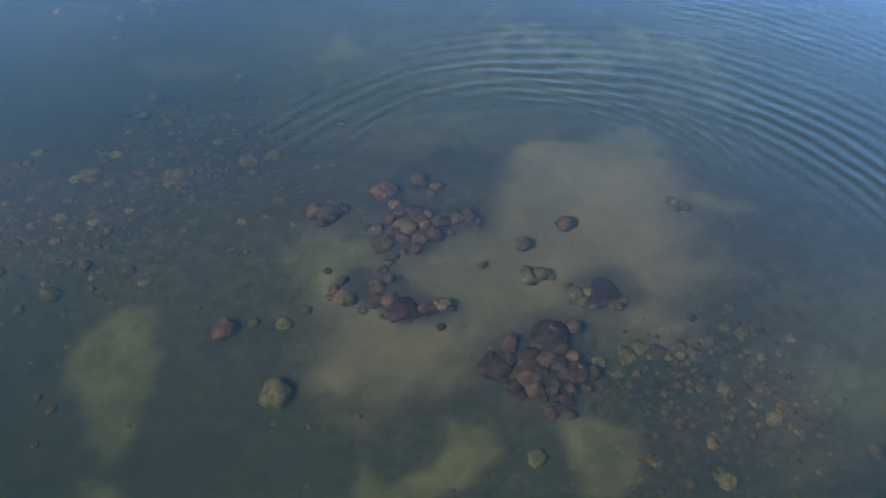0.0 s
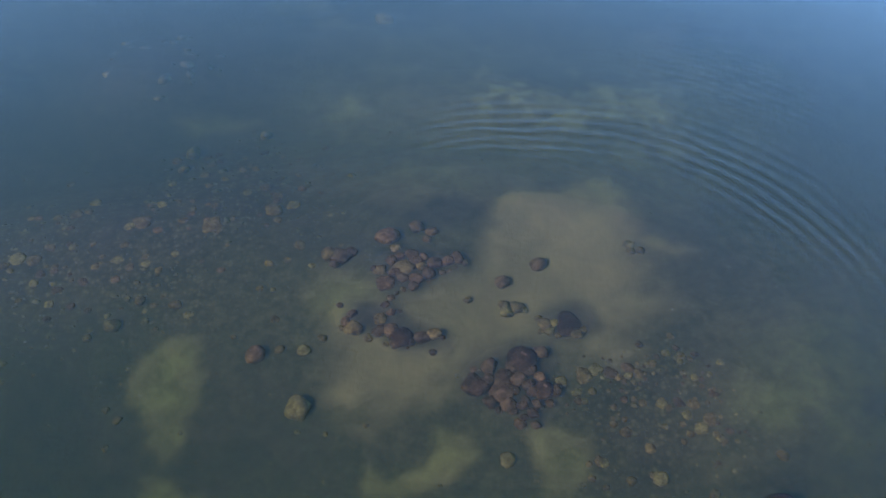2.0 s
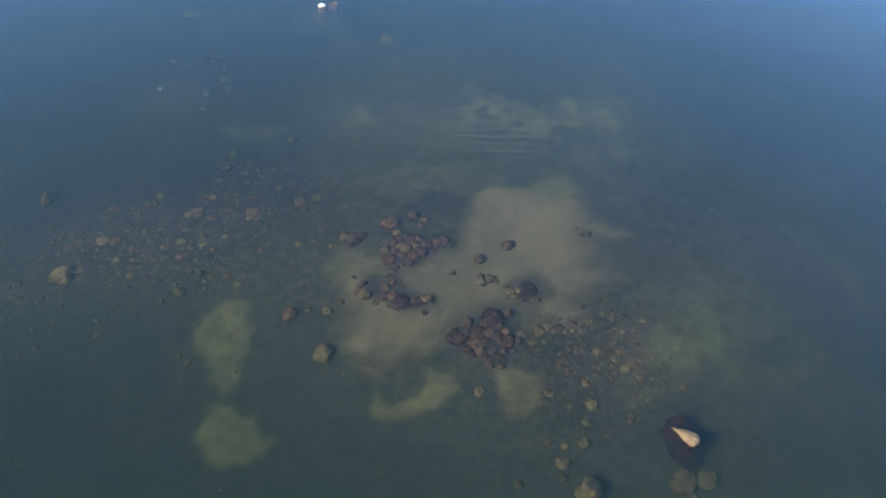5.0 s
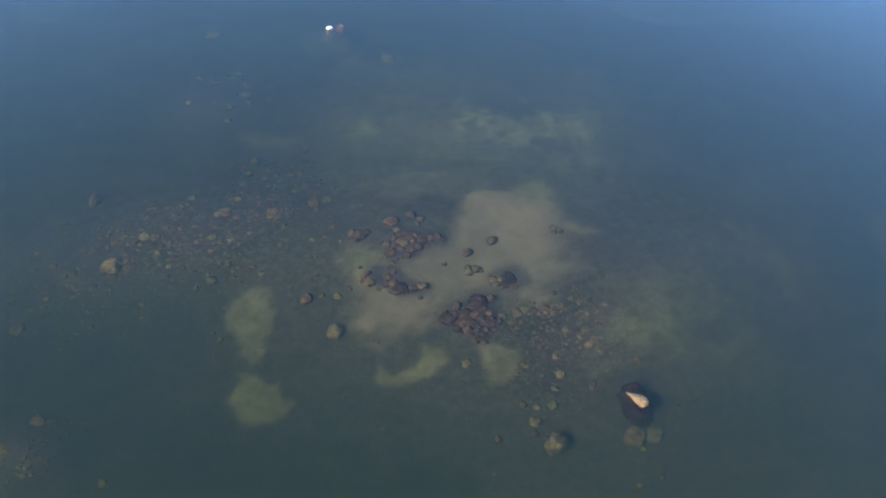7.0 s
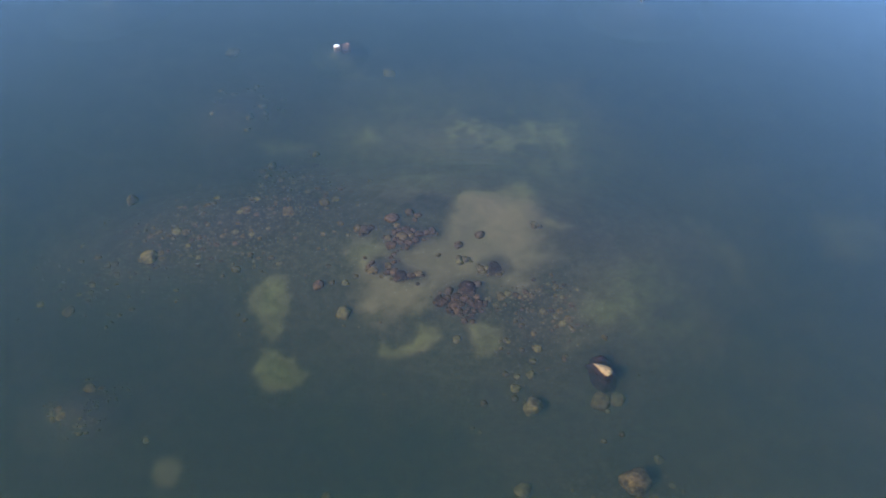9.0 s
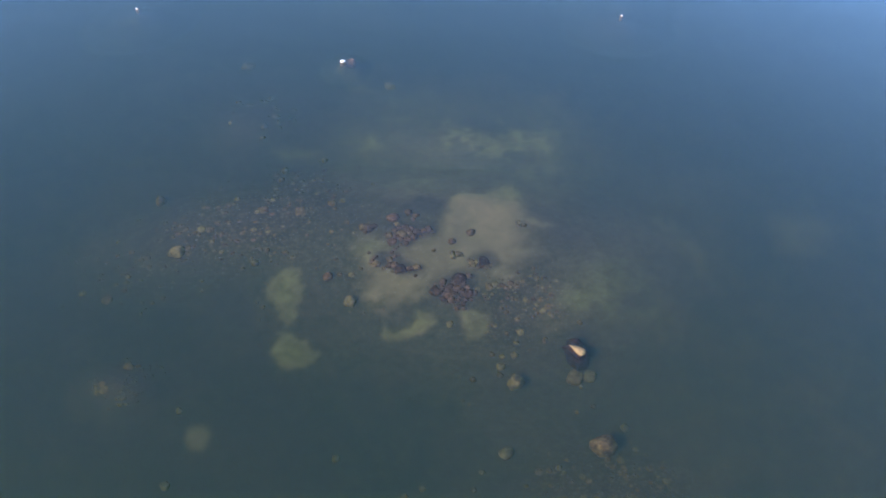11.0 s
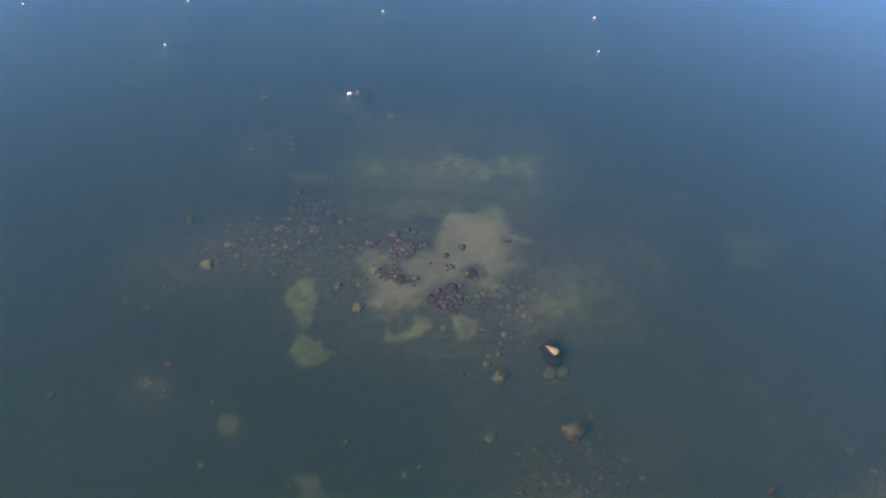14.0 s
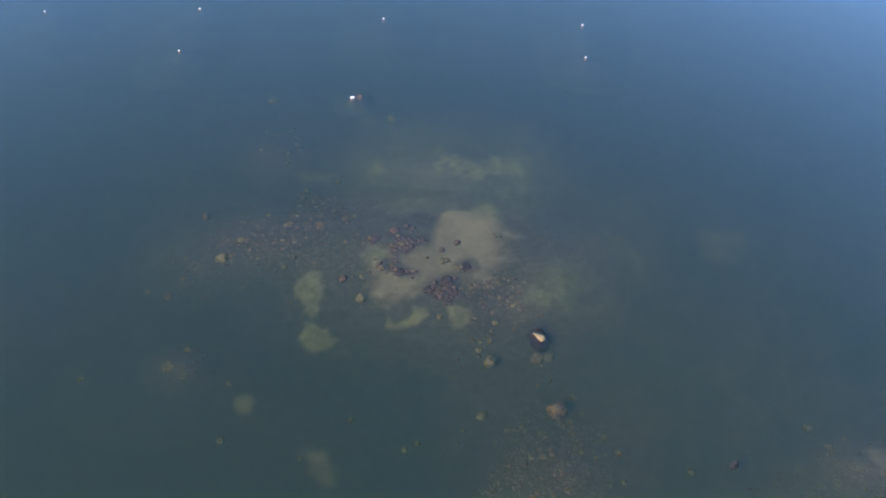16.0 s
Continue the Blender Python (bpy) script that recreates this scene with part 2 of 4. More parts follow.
YELLOW_COBBLE = pebble_material("yellowish_cobbles", (0.045, 0.024, 0.011), (0.074, 0.041, 0.018), (0.122, 0.072, 0.032))
COBBLE = pebble_material("brown_cobbles", (0.034, 0.0225, 0.0095), (0.058, 0.0395, 0.0165), (0.100, 0.067, 0.029))
DIM_COBBLE = pebble_material("dim_purplish_cobbles", (0.05, 0.036, 0.03), (0.08, 0.058, 0.047), (0.13, 0.092, 0.075))
WATER = water_material()
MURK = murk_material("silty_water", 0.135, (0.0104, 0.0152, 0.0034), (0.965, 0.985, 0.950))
FOAM = pebble_material("white_foam", (0.12, 0.12, 0.12), (0.16, 0.16, 0.15), (0.2, 0.2, 0.19))

# ---------- the plan: outlines of sand, stone beds, weed and dark ground on the seabed ---
SAND_WEST_LOW = [
    (-15.6, 18.6), (-15, 20.3), (-13.2, 19.2), (-10.5, 17.4), (-10.8, 15.9), (-13.2, 15.1), (-15.1, 15.5), (-15.9, 17),
]
SAND_WEST = [
    (-17.3, 27.5), (-15.8, 28.5), (-13.6, 29), (-13.6, 27.1), (-13.5, 25.2), (-13.4, 23.5), (-13.2, 21.8), (-13.8, 20.8),
    (-15, 20.8), (-15.6, 21.6), (-15.8, 22.8), (-17, 24.1), (-17.5, 25), (-17.5, 26.4),
]
SAND_NEAR_HEAP = [
    (-8.2, 33), (-7.1, 33.7), (-4.4, 33.8), (-4.1, 32.2), (-6, 31.2), (-7.9, 30.7),
]
SAND_CENTRE = [
    (2.9, 40), (4.7, 41.6), (8, 42.6), (9.8, 44.4), (11, 43.1), (11.8, 39.9), (11.1, 36.2), (11.5, 33.8),
    (10.5, 30.7), (9.7, 28.6), (7.3, 28.6), (5.5, 29.1), (2.5, 28.6), (1.2, 27.6), (0.2, 26.2), (-1, 24.9),
    (-2.5, 24.6), (-4.1, 25), (-5, 24.2), (-5.8, 26), (-6, 28.7), (-4.1, 28.2), (-2.7, 27.8), (-0.4, 28.9),
    (-0.2, 31), (-1.8, 32.9), (0.9, 33.8), (2.4, 36.3),
]
SAND_BETWEEN = [
    (-1.9, 32.1), (0.9, 33.4), (2.1, 36.3), (3.5, 33.5), (2.5, 28.6), (-0.1, 27.5),
]
SAND_CRESCENT = [
    (-4.3, 19.9), (-4.1, 21), (-2.7, 20.1), (-0.9, 20.7), (0.1, 21.6), (-0.1, 22.9), (1.1, 22.9), (2.3, 21.9),
    (1.5, 20.8), (-0.2, 19.7), (-1.8, 19.2), (-3.5, 19.3),
]
SAND_STRIP = [
    (4.7, 23.2), (6.4, 23.5), (8, 22.7), (8.1, 21.2), (6.7, 19.5), (5.4, 19.5),
]
SAND_EAST = [
    (15.3, 23.7), (16, 26.5), (19.6, 28), (25.1, 29.4), (25.2, 26.9), (21.6, 23.7), (17.6, 22.9),
]
SAND_BAR = [
    (11.0, 38.9), (11.5, 37.6), (12.8, 36.7), (14.7, 36.5), (16.0, 36.8), (14.2, 37.4), (12.6, 38.1), (11.7, 39.0),
]
SAND_NORTH = [
    (1.9, 55.1), (5.2, 56.5), (8.6, 56.1), (12.5, 54.8), (15.1, 52.8), (15.3, 49.9), (11.1, 49.6), (7.2, 50.4),
    (4.0, 51.4), (1.9, 52.9),
]
SAND_NORTH_SPOT = [
    (-8.1, 54.9), (-6.5, 53.0), (-5.9, 50.7), (-8.3, 49.6), (-9.6, 50.5), (-8.9, 52.6),
]
SAND_NORTH_WEST = [
    (-20.8, 50.1), (-17.7, 51.5), (-14.6, 50.6), (-15.4, 49.5), (-19.2, 48.8),
]
SAND_NORTH_EDGE = [
    (-5.1, 45.8), (0.4, 46.6), (3.7, 44.1), (1.5, 41.4), (-4, 42.4),
]
SAND_FAR_EAST = [
    (27.4, 39.5), (29.5, 39.7), (31.6, 37.8), (33.2, 33.7), (33.5, 30.7), (32.3, 30.3), (31.0, 34.0), (29.1, 37.1),
]
SAND_SPOT = [
    (-22.8, 7.8), (-21.7, 8.4), (-20.3, 7.2), (-20.5, 5.5), (-22.1, 5.2), (-22.8, 6.4),
]
SAND_SOUTH_SPOT = [
    (-12.7, -0.1), (-10.2, 0.2), (-8.7, -2.1), (-8.2, -4.1), (-10, -4.5), (-11.7, -3.1),
]
SAND_SOUTH_EAST = [
    (58.3, 2.5), (63.7, 3.8), (62.2, -1.2), (60, -1.4),
]
FIELD_BED = [
    (-39.1, 23.5), (-35.7, 30), (-31.1, 35.6), (-21.3, 42.5), (-19.5, 46.9), (-11.8, 49.1), (-8, 44.8), (-7.2, 37),
    (-12, 36.1), (-17.8, 30.4), (-24.8, 29.5), (-32.1, 27.9), (-35.5, 22.9),
]
EAST_BED = [
    (6.8, 27.1), (10.6, 29.1), (14.1, 30.2), (15.2, 27.4), (15.1, 23.1), (12.1, 20.6), (11.5, 17.4), (8.5, 16.2),
    (8, 19.7), (8.1, 23.2),
]
SOUTH_BED = [
    (13.2, 4.3), (20.7, 8), (27.1, 4.9), (28.2, 0.8), (24.1, -6.4), (10.4, -6.8), (11.8, -1.5),
]
SOUTH_EAST_BED = [
    (43, -4), (50, 0), (57.1, 3.4), (62, 5.4), (61.3, -4.9), (47.6, -5.4),
]
SOUTH_WEST_BED = [
    (-35.2, 12.4), (-31.2, 15.5), (-28.3, 14.6), (-29.4, 11), (-32.2, 9.9),
]
NORTH_WEST_BED = [
    (-28.8, 55.5), (-28.0, 59.8), (-22.7, 61.7), (-17.1, 61.3), (-14.5, 57.6), (-15.3, 53.4), (-19.3, 53.2), (-23.5, 54.1),
    (-26.4, 52.0),
]
# darker patch of bed north of the first resting rock
DARK_NORTH = [
    (-2.8, 38.0), (-3.4, 40.0), (-1.3, 41.0), (0.4, 41.7), (2.1, 41.1), (2.3, 39.3), (0.8, 38.4), (-1.1, 38.2),
]
WEED_EAST = [
    (11.9, 39.2), (13.1, 40.0), (15.0, 39.3), (16.8, 38.0), (18.4, 36.0), (17.2, 33.6), (14.6, 34.6), (13.0, 36.2),
    (14.8, 36.2), (16.4, 36.8), (14.4, 37.7),
]
SAND_PLAIN = [
    (-8.3, 33.4), (-4.6, 34), (-1.3, 32.9), (1.5, 33.8), (2.7, 37.7), (3.7, 41.4), (9.8, 44.4), (11.8, 39.9),
    (12, 33.8), (13.4, 31.5), (9.9, 28.2), (6.6, 29.1), (2.5, 27.9), (-0.1, 26.2), (-1.5, 24.6), (-5, 24.2),
    (-6.3, 28.7), (-6.9, 31.5),
]
SAND_LOBE = [
    (3.1, 40.9), (3.6, 42.0), (5.2, 42.5), (7.4, 42.2), (8.6, 43.2), (9.6, 44.1), (10.8, 44.4), (11.3, 42.2),
    (11.5, 39.5), (9.4, 37.5), (4.5, 37.3), (2.9, 39.5),
]
SAND_EAST_PLAIN = [
    (15.5, 22.7), (15.3, 26.4), (17.4, 30.5), (20.4, 32.7), (23.9, 33.2), (26.6, 29.7), (27.7, 25.9), (27.6, 22.8),
    (21.6, 22.1),
]
SAND_NORTH_BAND = [
    (-7.8, 42.7), (-4.2, 45.9), (2.3, 46.1), (12.8, 46.7), (15.1, 41.7), (8.8, 43.2), (2.5, 41.9), (-3.8, 41.2),
]
# dark ground round the heaps: weed, and shade painted into the bed
DARK_NORTH_HEAP = [
    (-4.7, 36), (-3.6, 36.4), (-1.5, 36.4), (1.5, 35.9), (1.2, 34.8), (-0.5, 34.1), (-1.3, 32.7), (-3.3, 32.4),
    (-4.4, 33.6),
]
DARK_MIDDLE_HEAP = [
    (-6.1, 31.2), (-4.6, 31.6), (-3.3, 32.2), (-2.4, 30.9), (-0.4, 29.9), (0.3, 29.2), (-0.4, 27.8), (-2.7, 28.1),
    (-4.4, 29.1), (-5.8, 29.4),
]
DARK_SOUTH_HEAP = [
    (1.4, 26.9), (2.5, 27.9), (4.2, 28.9), (5.7, 28.7), (5.9, 27.1), (6.8, 25.8), (6.2, 24.6), (5.1, 23.4),
    (3.2, 24), (2, 24.7),
]
DARK_FLAT_ROCK = [
    (5.8, 31.3), (7.9, 32.2), (8.8, 30.6), (7.9, 29.5), (6.1, 29.6),
]
DARK_DRY_BOULDER = [
    (16.1, 20.3), (18.7, 21.4), (19.9, 19.6), (20, 17.1), (17.3, 16.3), (16, 17.9),
]
SAND_NORTH_ARM = [
    (12.7, 58.5), (16.2, 55), (17.3, 48.6), (15, 43.1), (10.9, 43.8), (13, 49.6), (12.2, 54.7),
]
SAND_NORTH_PATH = [
    (-12.8, 66.4), (-7.4, 62.8), (0, 61), (6.4, 59.9), (6.4, 58), (-0.7, 57.7), (-8.1, 60.4), (-12.6, 64.2),
]
# broad thin sand, painted paler to make up for lens darkening at corners
PALE_NORTH_VEIL = [
    (-12, 45), (-14, 54), (-6, 64), (6, 66), (16, 62), (22, 52), (20, 44), (14, 40), (4, 43), (-4, 42),
]
WEED_EAST_CLUMP = [
    (23.6, 26.0), (24.2, 27.4), (25.3, 26.9), (25.5, 25.3), (24.4, 24.8),
]
SAND_OUTER_EAST = [
    (42.2, 41), (47.6, 41.8), (51.5, 38.9), (47.4, 33.7), (42.6, 34.9),
]
WEED_FAR_WEST = [
    (-53.9, 59.8), (-50.2, 61.9), (-45.2, 59.4), (-47.9, 57.1),
]
WEED_OUTER_WEST = [
    (-67.3, 52.2), (-65.2, 52.9), (-61.7, 48.1), (-63, 45.5), (-65.1, 46.3),
]


def smooth(a, b, x):
    t = np.clip((x - a) / (b - a), 0, 1)
    return t * t * (3 - 2 * t)


TABLES = {}


def table_of(seed):
    if seed not in TABLES:
        TABLES[seed] = np.random.RandomState(seed).rand(256, 256)
    return TABLES[seed]


def soft_noise(x, y, scale, seed, octaves=4):
    """Smooth value noise between -1 and 1 over a plan."""
    out, amp, total = 0.0, 1.0, 0.0
    for k in range(octaves):
        table = table_of(seed + 17 * k)
        u, v = np.asarray(x, float) / scale + 91.3, np.asarray(y, float) / scale + 47.9
        i, j = np.floor(u).astype(int), np.floor(v).astype(int)
        fu, fv = u - i, v - j
        fu, fv = fu * fu * (3 - 2 * fu), fv * fv * (3 - 2 * fv)
        i0, i1, j0, j1 = i % 256, (i + 1) % 256, j % 256, (j + 1) % 256
        val = (table[i0, j0] * (1 - fu) + table[i1, j0] * fu) * (1 - fv) + (table[i0, j1] * (1 - fu) + table[i1, j1] * fu) * fv
        out, total, amp, scale = out + amp * (2 * val - 1), total + amp, amp * 0.5, scale * 0.5
    return out / total


def inside(x, y, outline):
    """Signed distance to an outline, positive within it."""
    pts = np.array(outline, float)
    best, within = np.full(np.shape(x), 1e9), np.zeros(np.shape(x), bool)
    for a, b in zip(pts, np.roll(pts, -1, 0)):
        ab = b - a
        t = np.clip(((x - a[0]) * ab[0] + (y - a[1]) * ab[1]) / (ab @ ab), 0, 1)
        best = np.minimum(best, np.hypot(x - a[0] - t * ab[0], y - a[1] - t * ab[1]))
        cross = (a[1] > y) != (b[1] > y)
        with np.errstate(divide="ignore", invalid="ignore"):
            within ^= cross & (x < (b[0] - a[0]) * (y - a[1]) / (b[1] - a[1] + 1e-12) + a[0])
    return np.where(within, best, -best)


def patch(x, y, outline, edge=0.5, rough=0.6, seed=3):
    x, y = np.asarray(x, float), np.asarray(y, float)
    pts = np.array(outline)
    near = (x > pts[:, 0].min() - 9) & (x < pts[:, 0].max() + 9) & (y > pts[:, 1].min() - 9) & (y < pts[:, 1].max() + 9)
    if not near.all():
        out = np.zeros(x.shape)
        if near.any():
            out[near] = patch(x[near], y[near], outline, edge, rough, seed)
        return out
    wx, wy = x + rough * soft_noise(x, y, 2.5, seed), y + rough * soft_noise(x, y, 2.5, seed + 5)
    wx, wy = wx + (0.15 + 0.4 * rough) * soft_noise(x, y, 0.9, seed + 9), wy + (0.15 + 0.4 * rough) * soft_noise(x, y, 0.9, seed + 2)
    return smooth(-edge, edge, inside(wx, wy, outline))


LOBES = [(2, 51, 20, 9), (20, -2, 13, 10), (-31, 12, 7, 5), (58, 0, 13, 8), (-24, 55, 10, 8)]


def base_height(x, y):
    """The shoal: shallow in the middle, a stony ridge to the west, deep water beyond."""
    d = np.hypot((x - 3) / 22, (y - 31) / 14)
    ridge = np.hypot((x + 20) / 22, (y - 36 - 0.25 * (x + 20)) / 9)
    d = np.minimum(d, 0.45 + ridge * 0.9)
    for cx, cy, rx, ry in LOBES:
        d = np.minimum(d, 0.8 + 0.8 * np.hypot((x - cx) / rx, (y - cy) / ry))
    return -(0.6 + 1.2 * smooth(0.6, 1.6, d) + 2.5 * smooth(1.8, 4.5, d))


def sand_and_pale_mask(x, y):
    m = np.zeros(np.shape(x))
    for k, (outline, edge, rough, much) in enumerate(SAND):
        m = np.maximum(m, much * patch(x, y, outline, edge, rough, 30 + 7 * k))
    # no outline here: the east is painted paler to act as brighter reflection
    m = np.maximum(m, 0.13 * smooth(14, 34, x) * smooth(62, 40, y) * (1 + soft_noise(x, y, 9, 83)))
    return m * np.clip(0.92 + 0.4 * soft_noise(x, y, 2.6, 19, 5), 0.4, 1.1)


def height(x, y):
    x, y = np.asarray(x, float), np.asarray(y, float)
    z = base_height(x, y)
    # bed raised into mounds under the far stand-in tips
    for cx, cy in FAR_STAND_INS:
        z = np.maximum(z, -0.75 - 0.35 * np.hypot(x - cx, y - cy))
    mound = np.zeros(x.shape)
    for k, outline in enumerate((DARK_NORTH_HEAP, DARK_MIDDLE_HEAP, DARK_SOUTH_HEAP, DARK_FLAT_ROCK)):
        mound = np.maximum(mound, patch(x, y, outline, 0.8, 0.5, 700 + 11 * k))
    return z + 0.17 * mound + 0.10 * soft_noise(x, y, 6, 11) + 0.22 * soft_noise(x, y, 17, 13, 2) + 0.10 * sand_and_pale_mask(x, y)


SAND = [
    (SAND_CENTRE, 1.3, 1.5, 0.9), (SAND_PLAIN, 2.2, 2.0, 0.8), (SAND_LOBE, 0.2, 0.3, 1.0), (SAND_EAST_PLAIN, 3.4, 3.0, 0.34), (SAND_NORTH_BAND, 1.6, 2.2, 0.3), (SAND_NEAR_HEAP, 1.0, 0.7, 0.55), (SAND_BETWEEN, 1.0, 0.6, 0.7), (SAND_WEST, 0.45, 0.9, 0.62), (SAND_WEST_LOW, 0.5, 0.8, 0.72),
    (SAND_CRESCENT, 0.35, 0.5, 0.68), (SAND_STRIP, 0.4, 0.3, 0.55), (SAND_EAST, 3.0, 2.4, 0.45), (SAND_BAR, 0.5, 0.6, 0.7), (SAND_NORTH, 1.6, 4.2, 1.1),
    (SAND_NORTH_SPOT, 1.1, 1.4, 0.95), (SAND_NORTH_WEST, 0.9, 0.7, 0.65), (SAND_NORTH_EDGE, 1.8, 2.4, 0.5), (SAND_FAR_EAST, 1.8, 1.4, 0.5), (SAND_SPOT, 0.4, 0.4, 0.8),
    (PALE_NORTH_VEIL, 6.0, 5.0, 0.36), (SAND_NORTH_ARM, 2.6, 4.0, 0.7), (SAND_NORTH_PATH, 2.4, 3.4, 0.5), (SAND_OUTER_EAST, 2.0, 1.6, 0.4),
    (SAND_SOUTH_SPOT, 0.5, 0.7, 0.6), (SAND_SOUTH_EAST, 0.8, 0.6, 0.7),
]
FAR_STAND_INS = [(-13.3, 67.8), (27.6, 80.7), (27.6, 90.4), (-9.8, 90.9), (-46.1, 79.6), (-45.1, 92.8), (-74.5, 90.7)]
SHOAL = [(-34, 20), (-36, 36), (-12, 50), (10, 50), (22, 38), (24, 22), (18, 4), (2, 10), (-12, 14), (-24, 16)]
SHALLOWS = [(-42, 24), (-42, 34), (-30, 42), (-12, 49), (10, 49), (22, 38), (25, 26), (21, 14), (11, 13), (4, 21), (-8, 26), (-22, 28)]
WIDE_SHALLOWS = [(-44, 26), (-40, 44), (-22, 60), (4, 62), (20, 56), (33, 42), (36, 28), (27, 16), (31, 4), (28, -8), (8, -8), (4, 12), (-20, 24)]
BEDS = [FIELD_BED, EAST_BED, SOUTH_BED, SOUTH_EAST_BED, SOUTH_WEST_BED, NORTH_WEST_BED]


# ---------- seabed and water ----------
def part(name, bm, mat, parent=None, label=""):
    mesh = bpy.data.meshes.new(name)
    bm.to_mesh(mesh)
    bm.free()
    mesh.materials.append(mat)
    ob = new(name, mesh)
    ob.parent = parent
    return tagged(ob, label)


def grid_lines(lo, hi, step, reach):
    mid = list(np.arange(lo, hi + step / 2, step))
    out, gap, a, b = [], step, mid[0], mid[-1]
    left, right = [], []
    while gap < reach:
        gap *= 1.35
        a, b = a - gap, b + gap
        left.append(a)
        right.append(b)
    return np.array(left[::-1] + mid + right)


def sheet(name, xs, ys, zfun, mat, attributes=()):
    X, Y = np.meshgrid(xs, ys)
    Z = zfun(X, Y)
    verts = np.stack([X, Y, Z], -1).reshape(-1, 3)
    nx, ny = len(xs), len(ys)
    idx = np.arange(nx * ny).reshape(ny, nx)
    faces = np.stack([idx[:-1, :-1], idx[:-1, 1:], idx[1:, 1:], idx[1:, :-1]], -1).reshape(-1, 4)
    mesh = bpy.data.meshes.new(name)
    mesh.vertices.add(len(verts))
    mesh.vertices.foreach_set("co", verts.ravel())
    mesh.loops.add(faces.size)
    mesh.loops.foreach_set("vertex_index", faces.ravel().astype(np.int32))
    mesh.polygons.add(len(faces))
    mesh.polygons.foreach_set("loop_start", np.arange(0, faces.size, 4, dtype=np.int32))
    mesh.polygons.foreach_set("use_smooth", np.ones(len(faces), bool))
    mesh.update(calc_edges=True)
    for key, fun in attributes:
        a = mesh.attributes.new(key, "FLOAT", "POINT")
        a.data.foreach_set("value", np.asarray(fun(X, Y), np.float32).ravel())
    mesh.materials.append(mat)
    return new(name, mesh)


def stone_mask(x, y):
    m = np.zeros(np.shape(x))
    for k, outline in enumerate(BEDS):
        m = np.maximum(m, patch(x, y, outline, 4.2, 3.6, 200 + 9 * k))
    return m


def weed_and_shade_mask(x, y):
    m = np.maximum(0.85 * patch(x, y, DARK_NORTH, 0.7, 0.7, 301), 0.55 * patch(x, y, WEED_EAST, 2.0, 1.5, 311) * (1 - patch(x, y, SAND_BAR, 0.4, 0.3, 5)))
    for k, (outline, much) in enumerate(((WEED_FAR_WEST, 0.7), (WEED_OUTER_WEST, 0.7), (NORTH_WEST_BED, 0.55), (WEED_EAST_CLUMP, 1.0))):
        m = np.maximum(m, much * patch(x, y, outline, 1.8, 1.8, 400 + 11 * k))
    # shade under and between heaped stones is painted in along with weed
    for k, outline in enumerate((DARK_NORTH_HEAP, DARK_MIDDLE_HEAP, DARK_SOUTH_HEAP, DARK_FLAT_ROCK, DARK_DRY_BOULDER)):
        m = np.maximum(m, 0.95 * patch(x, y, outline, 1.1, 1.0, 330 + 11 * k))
    # south-west bed painted darker in place of a weaker sky reflection
    m = np.maximum(m, 0.5 * smooth(-4, -14, x) * smooth(30, 22, y) * (1 - np.clip(1.5 * sand_and_pale_mask(x, y), 0, 1)))
    return np.maximum(m, 0.5 * smooth(0.15, 0.6, soft_noise(x, y, 13, 77)) * (1 - sand_and_pale_mask(x, y)))


# where sand is yellow-green, green light from the water painted in
def yellow_green_mask(x, y):
    m = np.zeros(np.shape(x))
    for k, (outline, much) in enumerate(((SAND_NORTH, 0.55), (SAND_NORTH_ARM, 0.55), (SAND_NORTH_SPOT, 0.55), (SAND_NORTH_WEST, 0.8), (SAND_NORTH_EDGE, 0.8), (SAND_NORTH_PATH, 0.7), (PALE_NORTH_VEIL, 0.6), (SAND_WEST, 0.85), (SAND_WEST_LOW, 0.75), (SAND_NEAR_HEAP, 0.6), (SAND_CRESCENT, 0.8), (SAND_STRIP, 0.8), (SAND_EAST_PLAIN, 0.95), (SAND_EAST, 0.95), (SAND_FAR_EAST, 0.5), (SAND_OUTER_EAST, 0.4))):
        m = np.maximum(m, much * patch(x, y, outline, 2.5, 1.5, 601 + 7 * k))
    return m


def shoal_mask(x, y):
    return np.maximum(patch(x, y, SHALLOWS, 4.0, 4.5, 501), 0.75 * patch(x, y, WIDE_SHALLOWS, 7.0, 5.0, 511))


xs, ys = grid_lines(-66, 72, 0.3, 600), grid_lines(-14, 76, 0.3, 600)
seabed = sheet("seabed", xs, ys, height, SEABED, (("sand", sand_and_pale_mask), ("stones", stone_mask), ("weed_and_shade", weed_and_shade_mask), ("shoal", shoal_mask), ("yellow_green", yellow_green_mask)))
tagged(seabed, "silty seabed with pale sand patches, weeds and painted shade", "seabed", kind="structure")
wide = grid_lines(-60, 60, 20, 600)
water = sheet("water", wide, wide, lambda x, y: 0 * x, WATER)
water.visible_shadow = False
tagged(water, "calm clear sea surface with faint ring ripples", "water", kind="structure")
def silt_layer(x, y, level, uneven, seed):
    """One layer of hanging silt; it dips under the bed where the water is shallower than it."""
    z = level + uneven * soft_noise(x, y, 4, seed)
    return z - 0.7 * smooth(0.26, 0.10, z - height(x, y))


